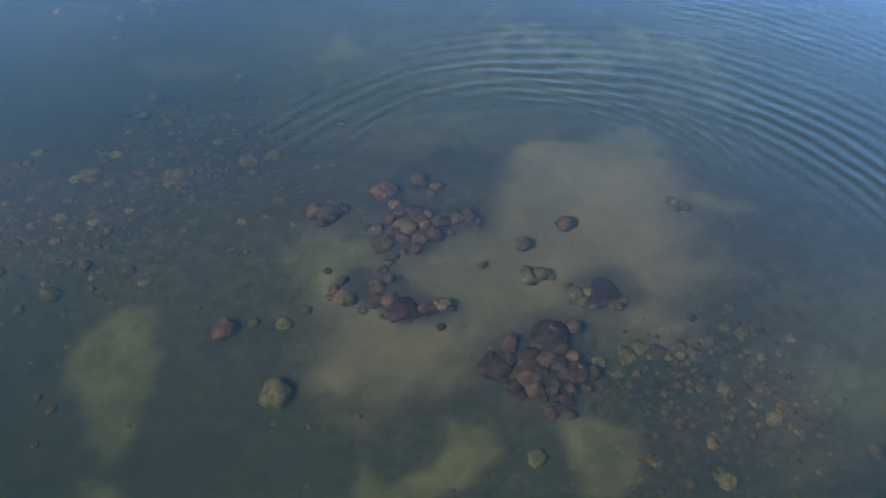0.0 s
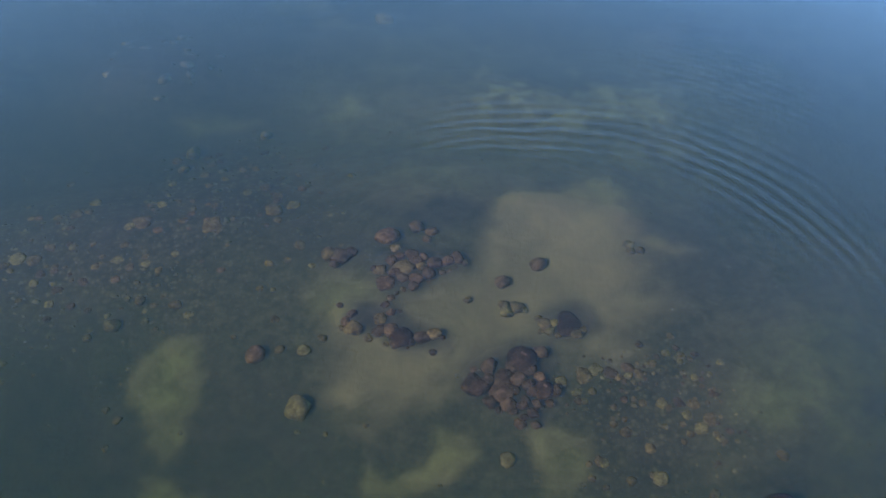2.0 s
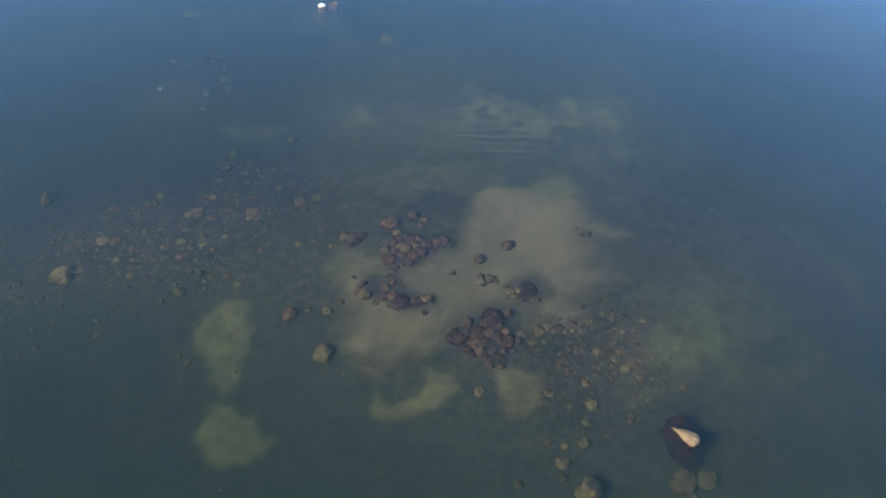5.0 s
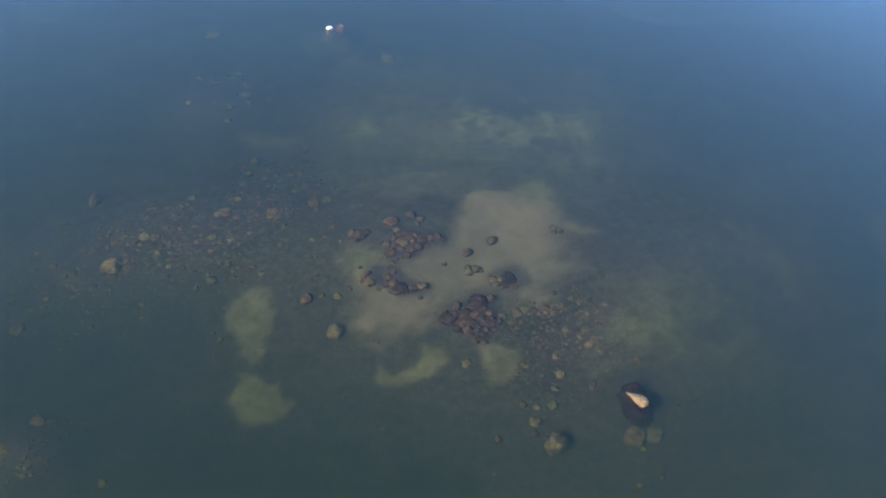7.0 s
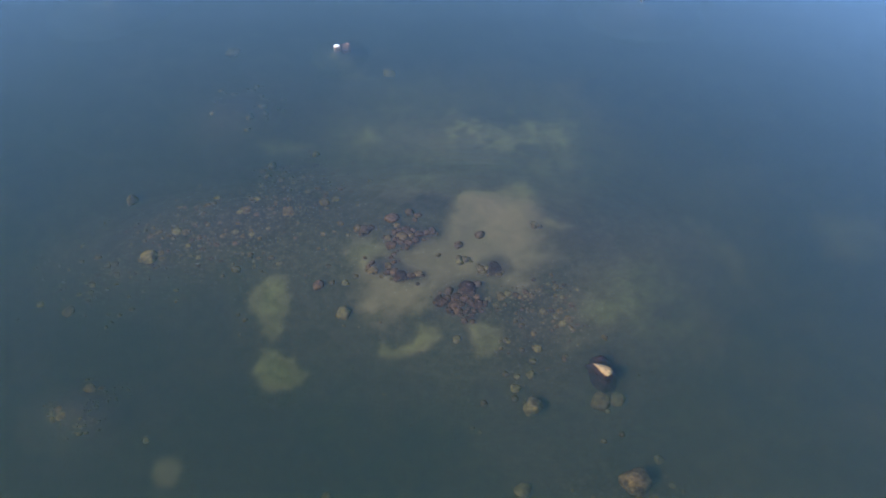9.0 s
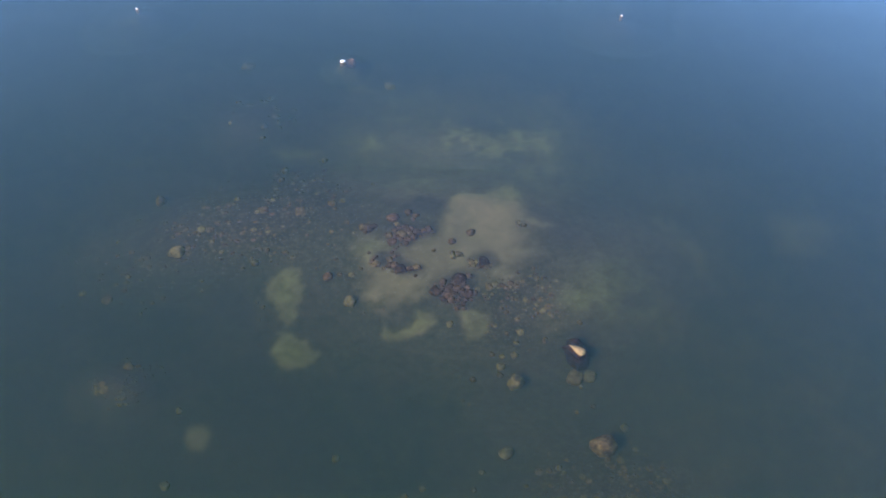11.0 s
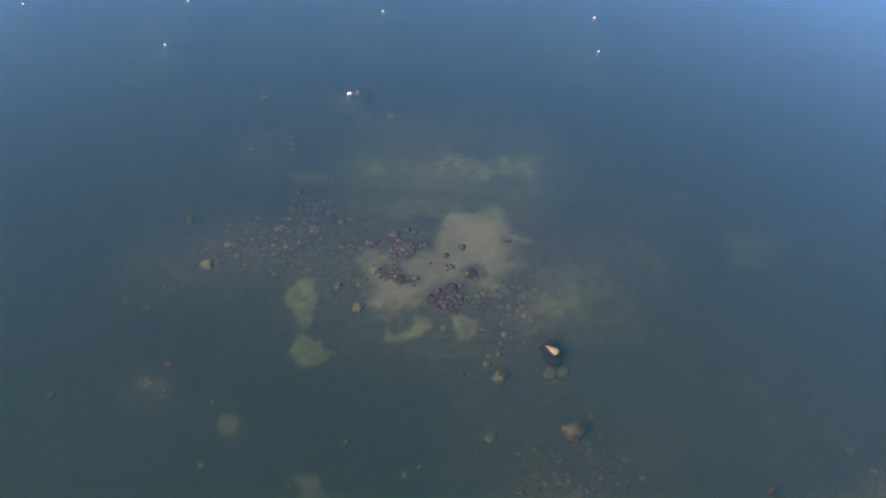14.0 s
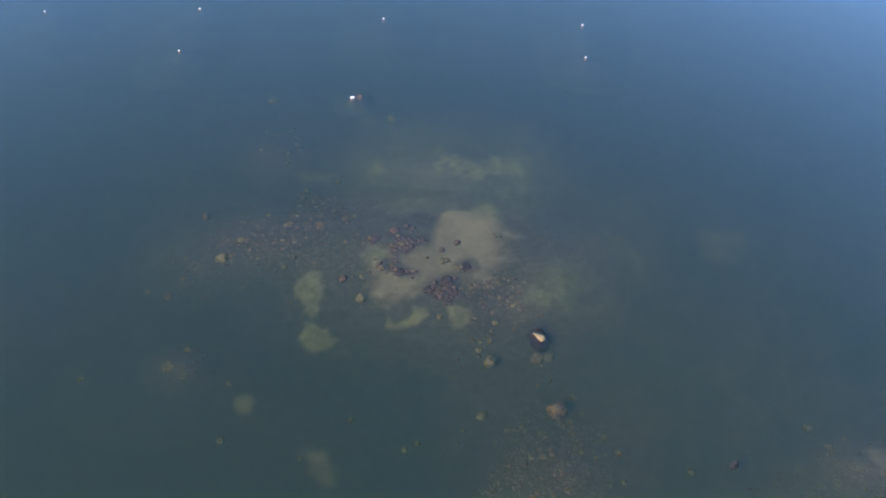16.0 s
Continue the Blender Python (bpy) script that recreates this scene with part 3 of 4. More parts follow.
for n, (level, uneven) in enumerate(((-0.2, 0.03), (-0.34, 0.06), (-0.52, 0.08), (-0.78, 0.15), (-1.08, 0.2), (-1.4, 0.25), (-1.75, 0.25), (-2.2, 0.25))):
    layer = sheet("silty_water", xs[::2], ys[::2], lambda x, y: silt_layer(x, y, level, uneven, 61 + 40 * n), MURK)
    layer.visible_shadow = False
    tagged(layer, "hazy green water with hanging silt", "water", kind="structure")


# ---------- rocks ----------
def rock_bmesh(seed, level, cuts, lumps):
    """A rounded, partly faceted stone, about two metres across before scaling."""
    rnd = random.Random(seed)
    bm = bmesh.new()
    bmesh.ops.create_icosphere(bm, subdivisions=level, radius=1.0)
    off = Vector((rnd.uniform(-50, 50), rnd.uniform(-50, 50), rnd.uniform(-50, 50)))
    planes = [(Vector((rnd.gauss(0, 1), rnd.gauss(0, 1), rnd.gauss(0, 0.8))).normalized(), rnd.uniform(0.62, 0.88)) for _ in range(cuts)]
    for v in bm.verts:
        p = v.co.normalized()
        r = 1 + lumps * noise.noise(p * 1.1 + off) + 0.45 * lumps * noise.noise(p * 2.6 + off) + 0.18 * lumps * noise.noise(p * 6.0 + off)
        q = p * r
        for way, far in planes:
            over = q.dot(way) - far
            if over > 0:
                q -= way * over * 0.9
        v.co = q
    for axis in range(3):
        a, b = min(v.co[axis] for v in bm.verts), max(v.co[axis] for v in bm.verts)
        for v in bm.verts:
            v.co[axis] = 2 * (v.co[axis] - a) / (b - a) - 1
    for f in bm.faces:
        f.smooth = True
    return bm


def rock_mesh(name, seed, level, cuts, lumps, mat):
    mesh = bpy.data.meshes.new(name)
    bm = rock_bmesh(seed, level, cuts, lumps)
    bm.to_mesh(mesh)
    bm.free()
    mesh.materials.append(mat)
    return mesh


SHAPES = {key: [rock_mesh("rock", 10 * n + k, 3, 2 + k % 4, 0.28 + 0.05 * (k % 3), mat) for k in range(6)]
          for n, (key, mat) in enumerate((("brown", ROCK_BROWN), ("dark", ROCK_DARK), ("tan", ROCK_TAN), ("red", ROCK_RED), ("wet", ROCK_WET)))}
pick = random.Random(5)


def put_rock(x, y, width, kind, label, group="", tall=0.5, top=None, name="rock", turn=None, long=1.0, roof=-0.44, sunk=0.34):
    """A stone on the seabed; top: how high it reaches, where it is known."""
    ground = float(height(x, y))
    high = width * tall * pick.uniform(0.85, 1.15)
    base = ground - sunk * high
    if top is None:
        high = min(high, roof - base)
    else:
        high = top - base
    ob = new(name, pick.choice(SHAPES[kind]))
    ob.location = (x, y, base + high / 2)
    ob.rotation_euler = (pick.uniform(-0.12, 0.12), pick.uniform(-0.12, 0.12), pick.uniform(0, 6.28) if turn is None else turn)
    ob.scale = (width * 0.54 * long, width * 0.54 * pick.uniform(0.8, 1.0), high * 0.5)
    return tagged(ob, label, "rock", group)


NORTH_HEAP = [
    (-2.1, 38.3, 0.92), (-1.1, 37.9, 0.73), (-1.4, 37.2, 0.54), (-7.4, 35.6, 1.00), (-6.7, 35.5, 1.30), (-6.1, 35.9, 0.71),
    (-7.0, 34.8, 0.64), (-4.1, 34.3, 0.81), (-3.5, 35.1, 0.70), (-3.0, 35.5, 0.53), (-2.2, 35.7, 0.83), (-2.7, 34.5, 1.28),
    (-2.7, 33.8, 0.80), (-3.7, 33.3, 1.03), (-1.9, 35.2, 0.76), (-1.6, 34.7, 0.58), (-1.1, 34.1, 0.86), (-1.9, 33.6, 0.80),
    (-2.0, 33.0, 0.62), (-2.6, 32.8, 0.37), (-3.0, 32.5, 0.31), (-3.3, 32.1, 0.42), (-4.5, 34.4, 0.52), (-3.3, 36.2, 0.59),
    (-0.8, 35.0, 0.82), (-0.0, 35.2, 0.70), (0.6, 35.5, 0.82), (1.1, 35.2, 0.41), (-0.3, 34.3, 0.40), (-3.2, 34.1, 0.63),
    (-1.5, 35.5, 0.53),
]
MIDDLE_HEAP = [
    (-3.6, 31.5, 0.47), (-3.8, 30.4, 0.76), (-3.1, 29.6, 0.86), (-3.8, 29.5, 0.75), (-5.3, 29.7, 0.97), (-5.8, 30.1, 0.60),
    (-5.5, 30.7, 0.60), (-6.0, 29.7, 0.41), (-6.3, 31.4, 0.39), (-1.3, 29.1, 0.75), (-0.6, 29.4, 0.75), (-0.1, 29.2, 0.32),
    (-0.6, 28.1, 0.40), (-4.4, 29.0, 0.48), (-2.8, 28.6, 0.58), (-1.9, 28.8, 0.53), (-7.1, 29.0, 0.45), (-3.2, 30.9, 0.50),
]
EAST_SEATS = [
    (3.6, 31.4, 0.83), (4.3, 31.7, 0.78), (3.5, 31.9, 0.61), (4.7, 31.5, 0.39), (1.3, 32.2, 0.48), (5.9, 30.4, 0.76),
    (6.1, 29.9, 0.54), (5.5, 30.9, 0.47), (6.6, 29.6, 0.40), (7.0, 29.8, 0.49), (7.6, 29.7, 0.70), (5.6, 29.9, 0.38),
    (6.4, 30.5, 0.49), (8.0, 30.1, 0.49),
]
SOUTH_HEAP = [
    (5.5, 28.3, 0.84), (2.6, 27.2, 0.93), (3.5, 26.5, 1.03), (4.2, 26.4, 0.87), (3.9, 27.1, 0.67), (4.8, 27.1, 0.83),
    (1.9, 25.8, 1.37), (3.3, 25.5, 1.41), (6.2, 25.6, 0.66), (4.8, 26.0, 0.76), (2.7, 24.8, 0.70), (3.7, 24.6, 0.90),
    (4.4, 24.6, 0.55), (4.6, 25.0, 0.45), (4.5, 23.9, 0.44), (4.3, 23.5, 0.59), (5.0, 24.1, 0.64), (5.1, 23.4, 0.49),
    (3.9, 24.2, 0.49), (5.9, 24.8, 0.50), (5.2, 24.7, 0.55), (3.1, 24.3, 0.37), (4.0, 25.6, 0.56), (2.5, 26.2, 0.71),
    (3.1, 26.0, 0.61), (5.0, 25.5, 0.60), (1.7, 26.4, 0.56), (5.4, 26.5, 0.56),
]
EAST_STONES = [
    (7.9, 26.9, 1.08), (8.6, 27.3, 0.83), (9.4, 27.1, 0.77), (9.8, 26.8, 0.46), (6.6, 26.4, 0.72),
    (10.4, 27.5, 0.78), (11, 27.1, 0.65), (10.4, 26.9, 0.51), (11.2, 29.2, 0.53), (13.1, 29.9, 0.49),
    (12.7, 28.6, 0.53), (13.3, 29, 0.4), (13.5, 28.4, 0.58), (13.4, 28, 0.39), (14.3, 28.6, 0.48),
    (14, 28.2, 0.39), (7.4, 25.7, 0.63), (7.5, 25.1, 0.5), (8.3, 25.8, 0.46), (7.8, 25.1, 0.45),
    (10, 25.3, 0.5), (9.4, 24.8, 0.37), (12, 25.1, 0.75), (13, 25.2, 0.7), (13.8, 25.1, 0.85),
    (13.3, 24.4, 0.69), (14.9, 25.8, 0.71),
]
EAST_STONES_LOW = [
    (14.5, 24.2, 0.93), (13.9, 23.6, 0.88), (13.3, 23.2, 0.48), (13, 23.8, 0.37), (12, 23.6, 0.37),
    (9.9, 23.2, 0.68), (11.1, 22.2, 0.62), (8.5, 21.3, 0.66), (14.7, 23.2, 0.48), (12.9, 22.7, 0.36),
    (11.4, 20.5, 0.83), (7.8, 21.2, 0.35), (9.9, 24, 0.34), (3.6, 21.3, 0.89), (7.9, 20.4, 0.42),
    (8.6, 19.9, 0.34), (11.4, 37.3, 0.72), (12.1, 36.8, 0.6), (11.5, 36.7, 0.6),
]
WEST_STONES = [
    (-9.4, 28.1, 0.63), (-8, 28.1, 0.79), (-7, 29, 0.48),
    (-17.7, 30.1, 0.49), (-16.9, 29.5, 0.33), (-18.4, 24, 0.45), (-17.6, 23.3, 0.54),
    (-17.8, 21.6, 0.43), (-20.9, 28.9, 0.54), (-7.6, 22.7, 0.36), (-4, 23.2, 0.29), (-6.1, 22.6, 0.29),
    (-18.4, 31.6, 0.78), (-19.2, 31.7, 0.42), (-16.2, 31.3, 0.78), (-18.9, 32.9, 0.4), (-11.3, 32.7, 0.43),
    (-10.5, 32.6, 0.34), (-12.2, 28.9, 0.32), (-8.4, 34.7, 0.52), (-11.1, 34.8, 0.58),
]
FIELD_STONES = [
    (-19.6, 45.7, 0.62), (-17.1, 43.6, 0.66), (-23.7, 40.2, 0.79),
    (-24.5, 38.9, 0.87), (-23.8, 39.2, 0.56), (-19.1, 40, 0.69), (-17.3, 38.4, 0.68), (-15.3, 38.1, 1.58),
    (-15.4, 38, 0.76), (-15.6, 37.5, 0.46), (-11.6, 39.7, 1.19), (-10.4, 40.4, 0.79), (-11.2, 38.8, 0.56),
    (-9.4, 36.4, 0.83), (-20.6, 34.6, 0.87), (-19.7, 34.1, 0.72), (-20.5, 36, 0.59), (-23.7, 35.7, 0.59),
    (-22.5, 36, 0.45), (-20, 38, 1.28), (-20.6, 37.7, 0.76), (-19.6, 38.5, 0.46), (-14.1, 38.7, 0.37),
    (-16.9, 39.5, 0.47), (-15.5, 39.9, 0.63),
]
FIELD_STONES_MIDDLE = [
    (-16.9, 45.1, 0.65), (-19.1, 42.5, 0.54), (-16.5, 42.3, 0.54), (-17.2, 40.4, 0.44), (-13.7, 41.5, 0.62),
    (-12.6, 42.1, 0.81), (-11.6, 41.3, 0.71), (-15.6, 43.1, 0.54), (-14.6, 44.3, 0.64), (-13.7, 44.4, 0.55),
    (-26.3, 42.7, 0.55), (-25.7, 38.6, 0.52), (-27.5, 38.6, 0.52), (-19, 41.1, 0.44), (-10, 35.1, 0.42),
]
FIELD_STONES_WEST = [
    (-25.2, 35.7, 0.76), (-26.9, 34.6, 1), (-28.7, 34.6, 0.59), (-29.6, 35.2, 0.59), (-30.4, 34.8, 0.59),
    (-27.5, 34, 0.67), (-29.4, 33.9, 0.5), (-30.1, 33.3, 0.5), (-28.2, 33.6, 0.42), (-27, 33.6, 0.5),
    (-25.2, 32.6, 0.58), (-24.3, 33.9, 0.5), (-21.6, 34.9, 0.5), (-18.7, 34.4, 0.67), (-18.9, 35, 0.5),
    (-17.8, 33.9, 0.5), (-17.1, 35.3, 0.5), (-21.8, 34, 0.5), (-17.5, 31.3, 0.49), (-23.8, 31.1, 0.57),
    (-10, 30.3, 0.56),
]
FAR_WEST_STONES = [
    (-27.9, 31.6, 0.83), (-29.8, 30.7, 0.95), (-35.8, 24.2, 1.26),
    (-38.9, 25, 0.86), (-30.8, 14.7, 1.17), (-32.3, 11.4, 0.93), (-32.8, 12.2, 0.73), (-33, 11.1, 0.72),
    (-32.4, 30.2, 0.83), (-34.1, 27.4, 0.7), (-29.7, 14.9, 0.64), (-35.3, 26.3, 0.69), (-25.8, 34.5, 0.97),
    (-33.2, 29.9, 0.71),
]
SOUTH_BOULDERS = [
    (9.2, 16.1, 1.06), (9.2, 15.1, 0.74), (9.8, 6.1, 1.67),
    (17.1, 15.1, 1.89), (18.7, 15.4, 1.58), (8.4, 21.4, 0.66), (22, 9.5, 1.01), (8.3, 17.6, 0.64),
    (10.7, 17.6, 0.86), (6.3, 14.5, 0.73), (17.7, 14.3, 0.63), (18.9, 11.9, 0.62), (10.9, 19.1, 0.76),
]
FAR_WEST_STONES_LOW = [
    (-34.6, 31.1, 0.73), (-36.2, 30.6, 0.62), (-34.2, 26.6, 0.7), (-32, 28.9, 0.61), (-30.5, 23.9, 0.59),
    (-31.7, 23.9, 0.49), (-29.4, 24.6, 0.59),
]
SOUTH_STONES_UPPER = [
    (9.9, 20.3, 0.56), (9.4, 17.4, 0.64), (5.3, 12, 0.35), (6, 11.6, 0.35), (18, 22.2, 0.67),
    (14.1, 19.8, 0.56), (9.3, 23.7, 0.48),
]
SOUTH_STONES = [
    (17.5, 0, 0.92), (18.6, 0.3, 0.79), (16, -0.2, 0.79), (15.2, -1.1, 0.79), (17.2, 1.1, 0.66),
    (18.5, 1, 0.66), (27.1, 1.1, 0.93), (54, 3.1, 1.07), (24.2, 0.2, 0.66), (13.3, -1.2, 0.66),
    (11.7, 2.4, 0.54), (6.6, 1.9, 0.54), (15, 4.5, 0.68), (17.2, 11.1, 0.56),
]
SCATTERED_STONES = [
    (52, 6, 1.25), (36.1, -1, 1.13), (-0.1, 0.9, 0.86), (-7.3, 4.8, 0.88), (7.4, 3.8, 0.73),
    (1.6, 1.9, 0.72), (-44.3, 10, 1.07), (-24.2, 9.7, 0.76), (27.5, -2.9, 0.84), (56.3, 4.3, 0.72),
    (-23.8, 1.3, 1.02), (-13.3, -0.9, 0.72),
]


for kinds, group, rows, label in (
    (("dark", "red", "dark", "brown"), "stones of the round heap", NORTH_HEAP, "rounded brown stone in a shallow underwater heap"),
    (("dark", "brown", "red"), "stones among the resting rocks", MIDDLE_HEAP, "small brown stone on pale sand under shallow water"),
    (("tan", "brown", "brown"), "stones beside the flat rock", EAST_SEATS, "small tan stone on pale sand under shallow water"),
    (("dark", "dark", "wet", "red"), "boulders of the dark heap", SOUTH_HEAP, "dark reddish boulder piled with others under shallow water"),
    (("brown", "tan", "dark"), "stones east of the heap", EAST_STONES, "pale-topped tan stone on the sea floor"),
    (("brown", "tan", "brown"), "stones east of the heap", EAST_STONES_LOW, "pale-topped tan stone on the sea floor"),
    (("brown", "tan"), "scattered western stones", WEST_STONES, "brown stone lying alone on dark silt"),
    (("brown", "brown", "tan"), "stones of the wide field", FIELD_STONES, "yellowish brown stone in a wide underwater stone field"),
    (("brown", "tan"), "stones of the wide field", FAR_WEST_STONES, "brown boulder at the end of an underwater stone field"),
    (("tan", "brown"), "boulders of the southern bed", SOUTH_BOULDERS, "rounded tan boulder under clear water"),
    (("brown", "tan", "brown"), "stones of the wide field", FIELD_STONES_MIDDLE, "yellowish brown stone in a wide underwater stone field"),
    (("brown", "tan", "brown"), "stones of the wide field", FIELD_STONES_WEST, "small brown stone in a wide underwater stone field"),
    (("brown", "brown", "tan"), "stones of the wide field", FAR_WEST_STONES_LOW, "dim brown stone in green water"),
    (("brown", "tan"), "boulders of the southern bed", SOUTH_STONES_UPPER, "brown stone on a silty slope"),
    (("tan", "brown"), "boulders of the southern bed", SOUTH_STONES, "yellowish stone in a bed of cobbles"),
    (("tan",), "lone pale stones", SCATTERED_STONES, "pale tan stone in deeper green water"),
):
    for n, (x, y, width) in enumerate(rows):
        heaped = "heap" in label or "piled" in label or "pale sand" in label
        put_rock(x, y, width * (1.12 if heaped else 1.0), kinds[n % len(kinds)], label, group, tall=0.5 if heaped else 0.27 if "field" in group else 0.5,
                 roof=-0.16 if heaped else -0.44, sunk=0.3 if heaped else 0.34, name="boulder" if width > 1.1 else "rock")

# smaller stones packed between the boulders of the heaps
for outline, many, kinds, group, label in (
    (DARK_NORTH_HEAP, 26, ("dark", "brown", "red"), "stones of the round heap", "rounded brown stone in a shallow underwater heap"),
    (DARK_MIDDLE_HEAP, 16, ("dark", "brown"), "stones among the resting rocks", "small dark stone beside a resting rock"),
    (DARK_SOUTH_HEAP, 30, ("dark", "dark", "red"), "boulders of the dark heap", "dark reddish boulder piled with others under shallow water"),
):
    corners = np.array(outline)
    lo, hi = corners.min(0), corners.max(0)
    left = many
    while left:
        x, y = pick.uniform(lo[0], hi[0]), pick.uniform(lo[1], hi[1])
        if inside(np.array(x), np.array(y), outline) > 0.1:
            put_rock(x, y, pick.uniform(0.2, 0.5), pick.choice(kinds), label, group, tall=0.35)
            left -= 1

# resting rocks that just break the surface
for x, y, width, top, kind in ((-3.9, 37.3, 1.6, -0.06, "red"), (-2.5, 29.1, 1.45, -0.1, "wet"), (3.4, 33.7, 1.05, -0.26, "red"), (5.6, 35.3, 1.15, -0.28, "red"), (7.2, 30.4, 1.8, -0.18, "wet"), (4.4, 27.7, 1.8, 0.01, "wet"), (5.6, 25.6, 1.1, 0.01, "wet")):
    put_rock(x, y, width, kind, "wet reddish boulder just breaking the calm surface", "resting rocks", top=top, name="boulder")


# lone boulders that stand clear of the silt
for x, y, width, kind, top, label in (
    (-10.7, 27.6, 1.25, "red", -0.16, "reddish brown boulder lying alone on dark silt"),
    (-7.8, 24.1, 1.45, "tan", -0.20, "tall tan boulder lying alone on dark silt"),
    (-28.9, 31.0, 2.0, "tan", -0.16, "large pale tan boulder at the end of a stone field"),
    (10.8, 14.1, 1.8, "tan", -0.14, "large tan boulder with a brown top"),
    (-18.6, 46.4, 1.19, "tan", None, "tan boulder standing clear at the edge of a stone field"),
    (-13.7, 48.6, 0.95, "tan", None, "small tan boulder at the edge of a stone field"),
    (-18.8, 44.4, 0.86, "brown", None, "brown boulder at the edge of a stone field"),
    (-33.3, 40.1, 1.56, "brown", None, "brown boulder in deeper blue water"),
    (-19.6, 29.7, 1.00, "tan", None, "tan boulder lying alone on dark silt"),
    (19.5, 7.0, 2.7, "brown", -0.12, "large reddish boulder above a bed of cobbles"),
):
    put_rock(x, y, width, kind, label, "lone large boulders", top=top, tall=0.75, roof=-0.3, name="boulder")


def dry_boulder():
    """A large dark boulder under water; one wedge of it stands out, with a dry tan face and a steep, broken far side."""
    x, y, step = 17.45, 17.9, 0.055
    ground = float(height(x, y)) - 0.35
    u, v = np.meshgrid(np.arange(-2.1, 2.11, step), np.arange(-2.5, 2.61, step))
    rough = 0.10 * soft_noise(u, v, 0.9, 811) + 0.05 * soft_noise(u, v, 0.3, 823, 3)
    out = np.hypot((u + 0.25 * v) / 1.45, v / 1.85) + 0.16 * soft_noise(u, v, 1.3, 801)
    body = ground + (-0.42 - ground) * np.clip(1.25 * (1 - out ** 3), 0, 1) + 1.3 * rough
    # wedge: sunlit face rising north-east, dropping off behind the crest
    along, across = 0.83 * u - 0.56 * v, 0.56 * u + 0.83 * v
    half = np.interp(along, [-1.15, -0.6, 0.5, 0.74, 0.92], [0.0, 0.16, 0.56, 0.5, 0.1])
    behind = np.interp(along, [-1.15, -0.3, 0.5, 0.9], [0.02, 0.24, 0.38, 0.2])
    lift = np.interp(along, [-1.2, -0.2, 0.6, 0.9], [0.1, 0.42, 0.5, 0.38])
    face = lift + 0.5 * across
    crest = lift - 2.8 * across
    ledge = 0.55 * lift + 0.1 * across - 3.0 * np.maximum(across - behind, 0)
    wedge = np.minimum(face, np.maximum(crest, ledge)) + 0.3 * rough
    wedge -= 2.6 * np.maximum(-across - half, 0) + 2.4 * np.maximum(along - 0.8, 0) + 1.2 * np.maximum(-along - 1.12, 0)
    knob = 0.0 - 1.4 * np.hypot((u + 0.05) / 1.3, v - 1.5) ** 1.5 + 1.2 * rough
    top = np.maximum(np.maximum(body, wedge), knob)
    edge = smooth(1.02, 1.22, out)
    top = np.maximum(ground, top * (1 - edge) + ground * edge)
    ny, nx = u.shape
    verts = np.stack([u, v, top], -1).reshape(-1, 3)
    idx = np.arange(nx * ny).reshape(ny, nx)
    faces = np.stack([idx[:-1, :-1], idx[:-1, 1:], idx[1:, 1:], idx[1:, :-1]], -1).reshape(-1, 4)
    keep = (top.ravel()[faces] > ground + 1e-4).any(1)
    bm = bmesh.new()
    made = [bm.verts.new(p) for p in verts]
    for f in faces[keep]:
        bm.faces.new([made[i] for i in f]).smooth = True
    for p in [p for p in bm.verts if not p.link_faces]:
        bm.verts.remove(p)
    rim = [e for e in bm.edges if e.is_boundary]
    foot = bmesh.ops.extrude_edge_only(bm, edges=rim)["geom"]
    for p in (g for g in foot if isinstance(g, bmesh.types.BMVert)):
        p.co.z = ground - 0.3
    ob = part("boulder", bm, ROCK_DRY)
    ob.location = (x, y, 0)
    return tagged(ob, "large dark boulder with a dry tan face above water", "rock")


dry_boulder()

for x, y, width in ((-27.4, 68.6, 2.0), (-6.3, 64.6, 1.7)):
    put_rock(x, y, width, "tan", "flat pale stone on the dark sea floor", "lone pale stones", tall=0.3, name="boulder", roof=-0.7)

put_rock(-12.3, 68.2, 1.5, "red", "dark reddish rock awash beside a pale stand-in tip", "lone large boulders", top=0.02, name="boulder")
put_rock(14.0, 19.5, 0.6, "red", "small reddish stone on dark silt", "boulders of the southern bed")
put_rock(41.3, -0.2, 1.1, "red", "reddish rock just breaking the surface of green water", "lone large boulders", top=0.03, name="boulder")

# pale tips added in place of white seals resting far out
PALE_SHAPE = rock_mesh("rock", 91, 3, 3, 0.3, ROCK_PALE)
for n, (x, y) in enumerate(FAR_STAND_INS):
    width, top = (0.5, 0.30) if n == 0 else (0.32, 0.22)
    base = float(height(x, y)) - 0.3
    ob = new("rock", PALE_SHAPE)
    ob.location, ob.scale = (x, y, (top + base) / 2), (width, width * 0.9, (top - base) * 0.5)
    ob.rotation_euler = (0, 0, 1.3 * n)
    tagged(ob, "small pale rock tip in place of a white animal, above deep blue water", "rock", "far rock tips")


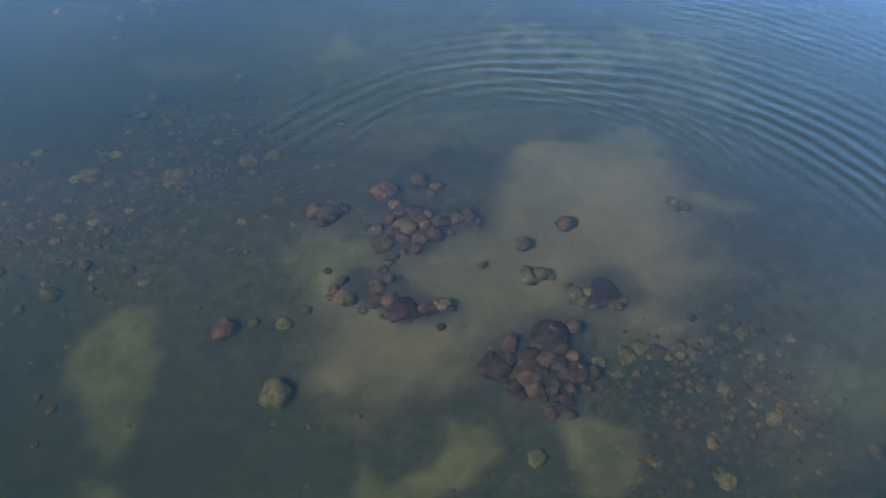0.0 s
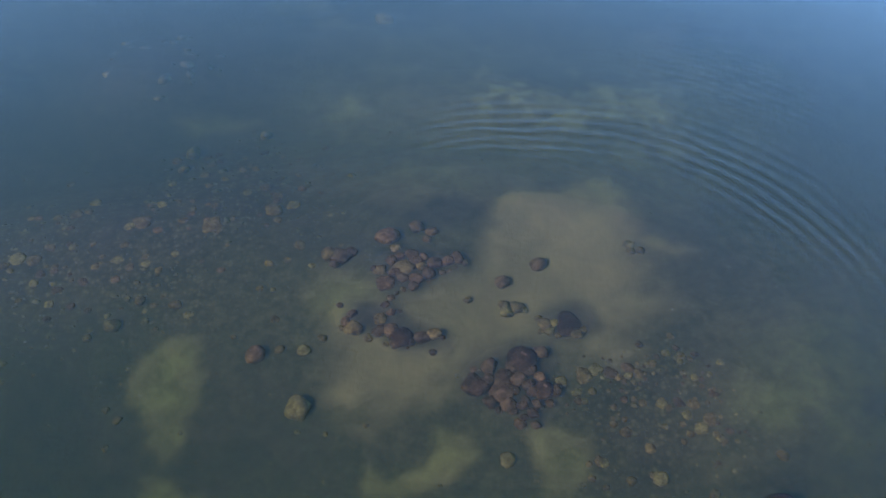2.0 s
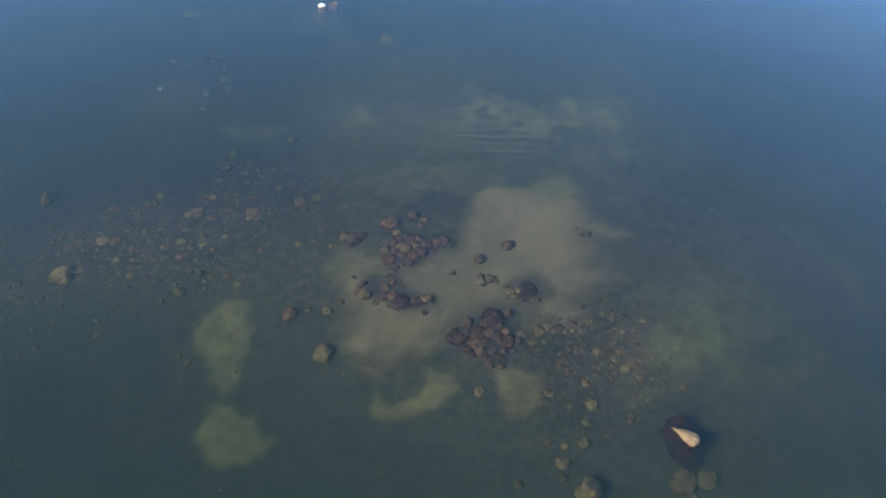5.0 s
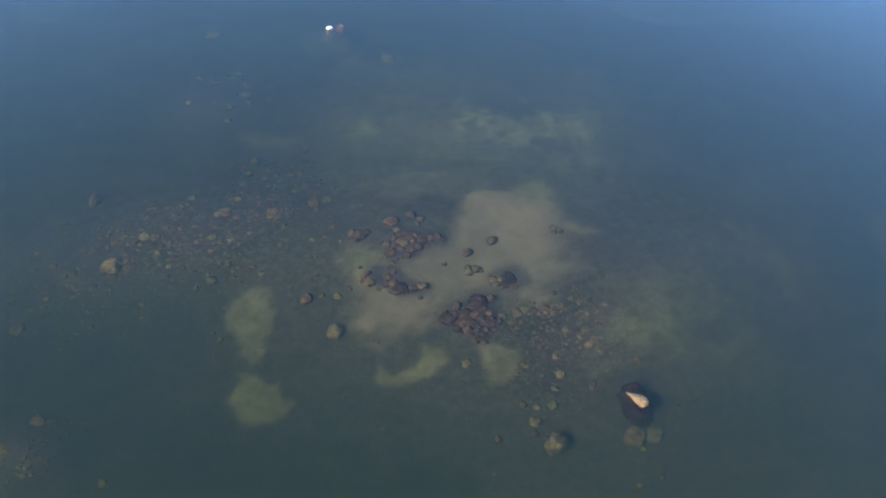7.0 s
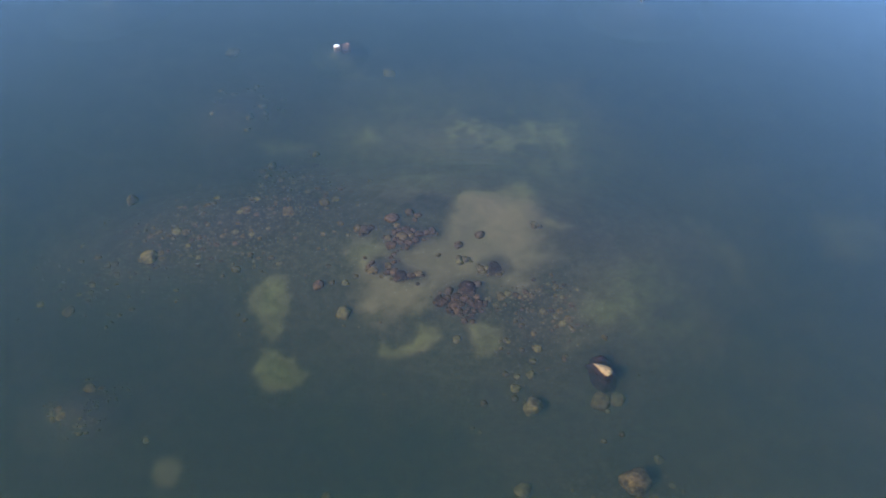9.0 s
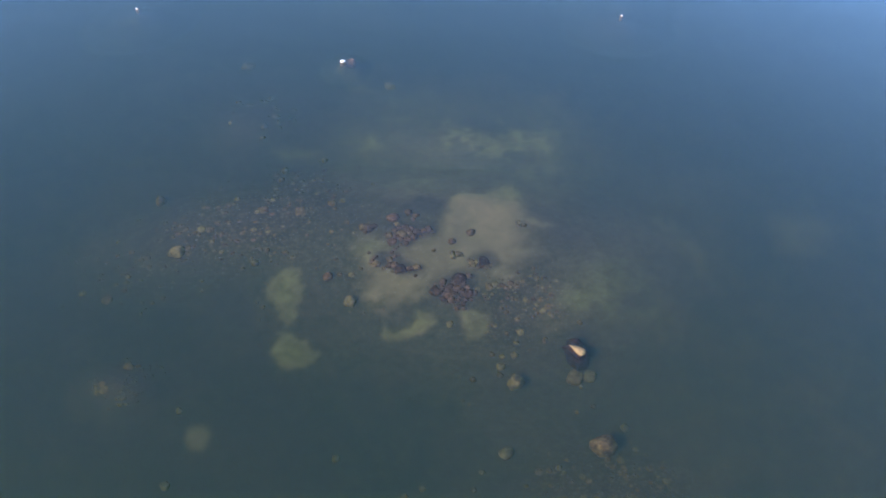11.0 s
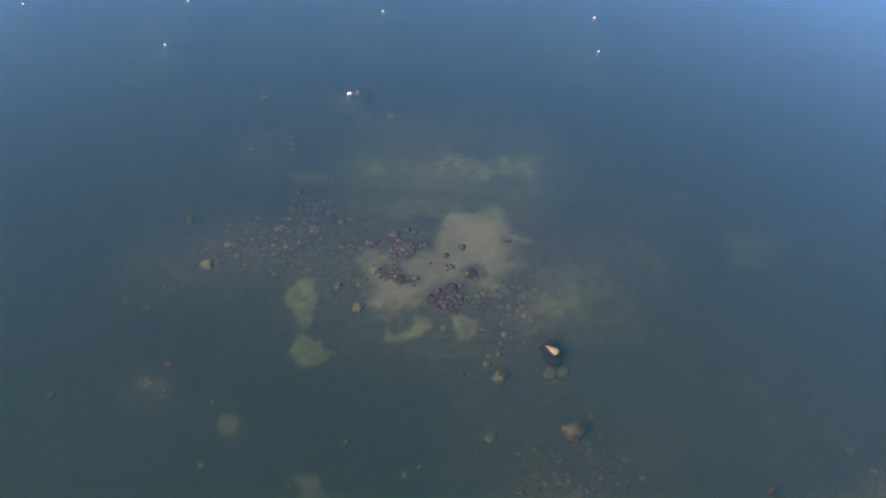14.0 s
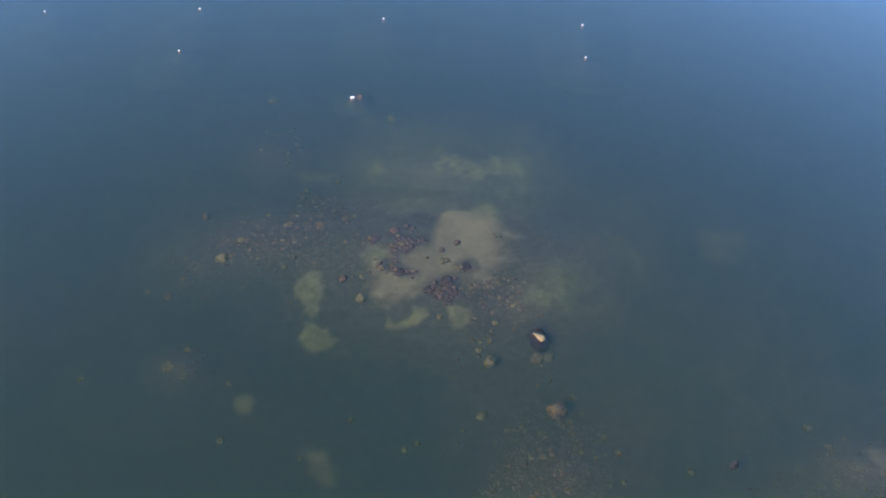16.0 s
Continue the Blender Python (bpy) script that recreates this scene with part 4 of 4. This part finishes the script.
# ---------- cobble beds ----------
def cobble_bed(name, outline, count, small, large, seed, label, mat=None):
    """Many small stones lying close together within an outline."""
    rs = np.random.RandomState(seed)
    bm = bmesh.new()
    bmesh.ops.create_icosphere(bm, subdivisions=1, radius=1.0)
    ball = np.array([v.co[:] for v in bm.verts])
    tris = np.array([[v.index for v in f.verts] for f in bm.faces])
    bm.free()
    pts = np.array(outline)
    lo, hi = pts.min(0) - 4, pts.max(0) + 4
    xy = lo + (hi - lo) * rs.rand(count * 22, 2)
    edge = inside(xy[:, 0], xy[:, 1], outline) + 2.4 * soft_noise(xy[:, 0], xy[:, 1], 6, seed)
    clump = soft_noise(xy[:, 0], xy[:, 1], 3.5, seed + 3)
    bare = 1 - 0.85 * smooth(0.2, 0.5, sand_and_pale_mask(xy[:, 0], xy[:, 1]))
    xy = xy[rs.rand(len(xy)) < bare * smooth(-1.2, 1.5, edge) * (0.1 + 0.9 * smooth(-0.3, 0.35, clump))][:count]
    k = len(xy)
    size = small + (large - small) * rs.rand(k) ** 2.8
    shape = ball[None] * (1 + 0.22 * (rs.rand(k, len(ball), 1) - 0.5) * 2)
    shape = shape * (size[:, None] * np.stack([0.5 + 0.2 * rs.rand(k), 0.42 + 0.18 * rs.rand(k), 0.055 + 0.04 * rs.rand(k)], -1))[:, None]
    a = rs.rand(k) * 6.28
    c, s = np.cos(a)[:, None], np.sin(a)[:, None]
    x, y = shape[..., 0] * c - shape[..., 1] * s, shape[..., 0] * s + shape[..., 1] * c
    z = shape[..., 2] + (height(xy[:, 0], xy[:, 1]) - 0.06 * size)[:, None]
    verts = np.stack([x + xy[:, :1], y + xy[:, 1:], z], -1).reshape(-1, 3)
    faces = (tris[None] + (np.arange(k) * len(ball))[:, None, None]).reshape(-1, 3)
    mesh = bpy.data.meshes.new(name)
    mesh.from_pydata(verts.tolist(), [], faces.tolist())
    mesh.polygons.foreach_set("use_smooth", np.ones(len(mesh.polygons), bool))
    mesh.materials.append(mat or COBBLE)
    return tagged(new(name, mesh), label, "stones", kind="stuff")


def single_cobbles(outline, many, small, large, seed, kinds, group, label):
    """Cobbles that can be told apart, each a stone of its own."""
    rnd = random.Random(seed)
    pts = np.array(outline)
    lo, hi = pts.min(0) - 2, pts.max(0) + 2
    while many:
        x, y = rnd.uniform(lo[0], hi[0]), rnd.uniform(lo[1], hi[1])
        edge = float(inside(np.array(x), np.array(y), outline)) + 2.0 * float(soft_noise(x, y, 6, seed))
        if edge < rnd.uniform(-1.2, 1.5) or float(soft_noise(x, y, 3.5, seed + 3)) < rnd.uniform(-0.35, 0.2) or float(sand_and_pale_mask(np.array([x]), np.array([y]))[0]) > rnd.uniform(0.2, 0.7):
            continue
        put_rock(x, y, small + (large - small) * rnd.random() ** 2.2, rnd.choice(kinds), label, group, tall=0.2, name="cobble")
        many -= 1


single_cobbles(FIELD_BED, 100, 0.3, 0.7, 31, ("brown", "dark", "red"), "cobbles of the wide field", "brown cobble in a wide underwater stone field")
single_cobbles(EAST_BED, 100, 0.2, 0.5, 37, ("brown", "dark", "tan"), "cobbles of the eastern bed", "tan cobble half sunk in dark silt")
single_cobbles(SOUTH_BED, 90, 0.35, 0.85, 41, ("tan", "brown", "brown"), "cobbles of the southern bed", "yellowish cobble in a close underwater bed")
cobble_bed("cobbles", FIELD_BED, 420, 0.2, 0.7, 1, "brown and yellowish cobbles of a wide underwater field")
WIDE_FIELD = [(-48, 20), (-44, 34), (-30, 44), (-14, 48), (-6, 44), (-8, 37), (-14, 31), (-24, 25), (-32, 17)]
cobble_bed("cobbles", WIDE_FIELD, 420, 0.2, 0.8, 11, "scattered small brown stones round an underwater stone field")
cobble_bed("cobbles", EAST_BED, 160, 0.12, 0.3, 2, "tan cobbles strewn over dark silt")
cobble_bed("cobbles", SOUTH_BED, 900, 0.2, 0.6, 3, "close bed of yellowish pebbles and cobbles", YELLOW_COBBLE)
cobble_bed("cobbles", SOUTH_EAST_BED, 380, 0.3, 0.8, 4, "dim cobbles in green water")
cobble_bed("cobbles", SOUTH_WEST_BED, 70, 0.3, 0.8, 5, "dim cobbles in green water")
cobble_bed("cobbles", NORTH_WEST_BED, 26, 0.8, 1.7, 6, "dim purplish cobbles in a weedy bed", DIM_COBBLE)
cobble_bed("cobbles", SHOAL, 900, 0.10, 0.42, 7, "small stones strewn over the silty shoal")


# ---------- flecks of foam on the surface ----------
def foam_flecks(places):
    bm = bmesh.new()
    rnd = random.Random(8)
    for x, y in places:
        made = bmesh.ops.create_icosphere(bm, subdivisions=1, radius=0.035)["verts"]
        sx, sy = rnd.uniform(0.5, 1.2), rnd.uniform(0.4, 0.9)
        for v in made:
            v.co = Vector((x + v.co.x * sx, y + v.co.y * sy, 0.008 + v.co.z * 0.3))
    return tagged(part("foam_flecks", bm, FOAM), "small white flecks of foam floating on the water", "foam", kind="stuff")


foam_flecks([(-18.7, 25.0), (-16.3, 24.2), (-15.0, 21.3), (13.3, 31.4), (-15.6, 41.3), (-12.5, 38.2), (-23.6, 29.6), (-34.6, 47.4), (-36.1, 28.5), (-34.4, 47.1), (-23.4, 29.6), (34.7, 77.4), (-17.8, 4.2), (-48.6, 56.4), (-50.9, 30.0), (-18.0, 4.2), (-34.1, -0.8), (31.0, -3.9), (-33.5, 55.7), (-12.9, 12.7)])
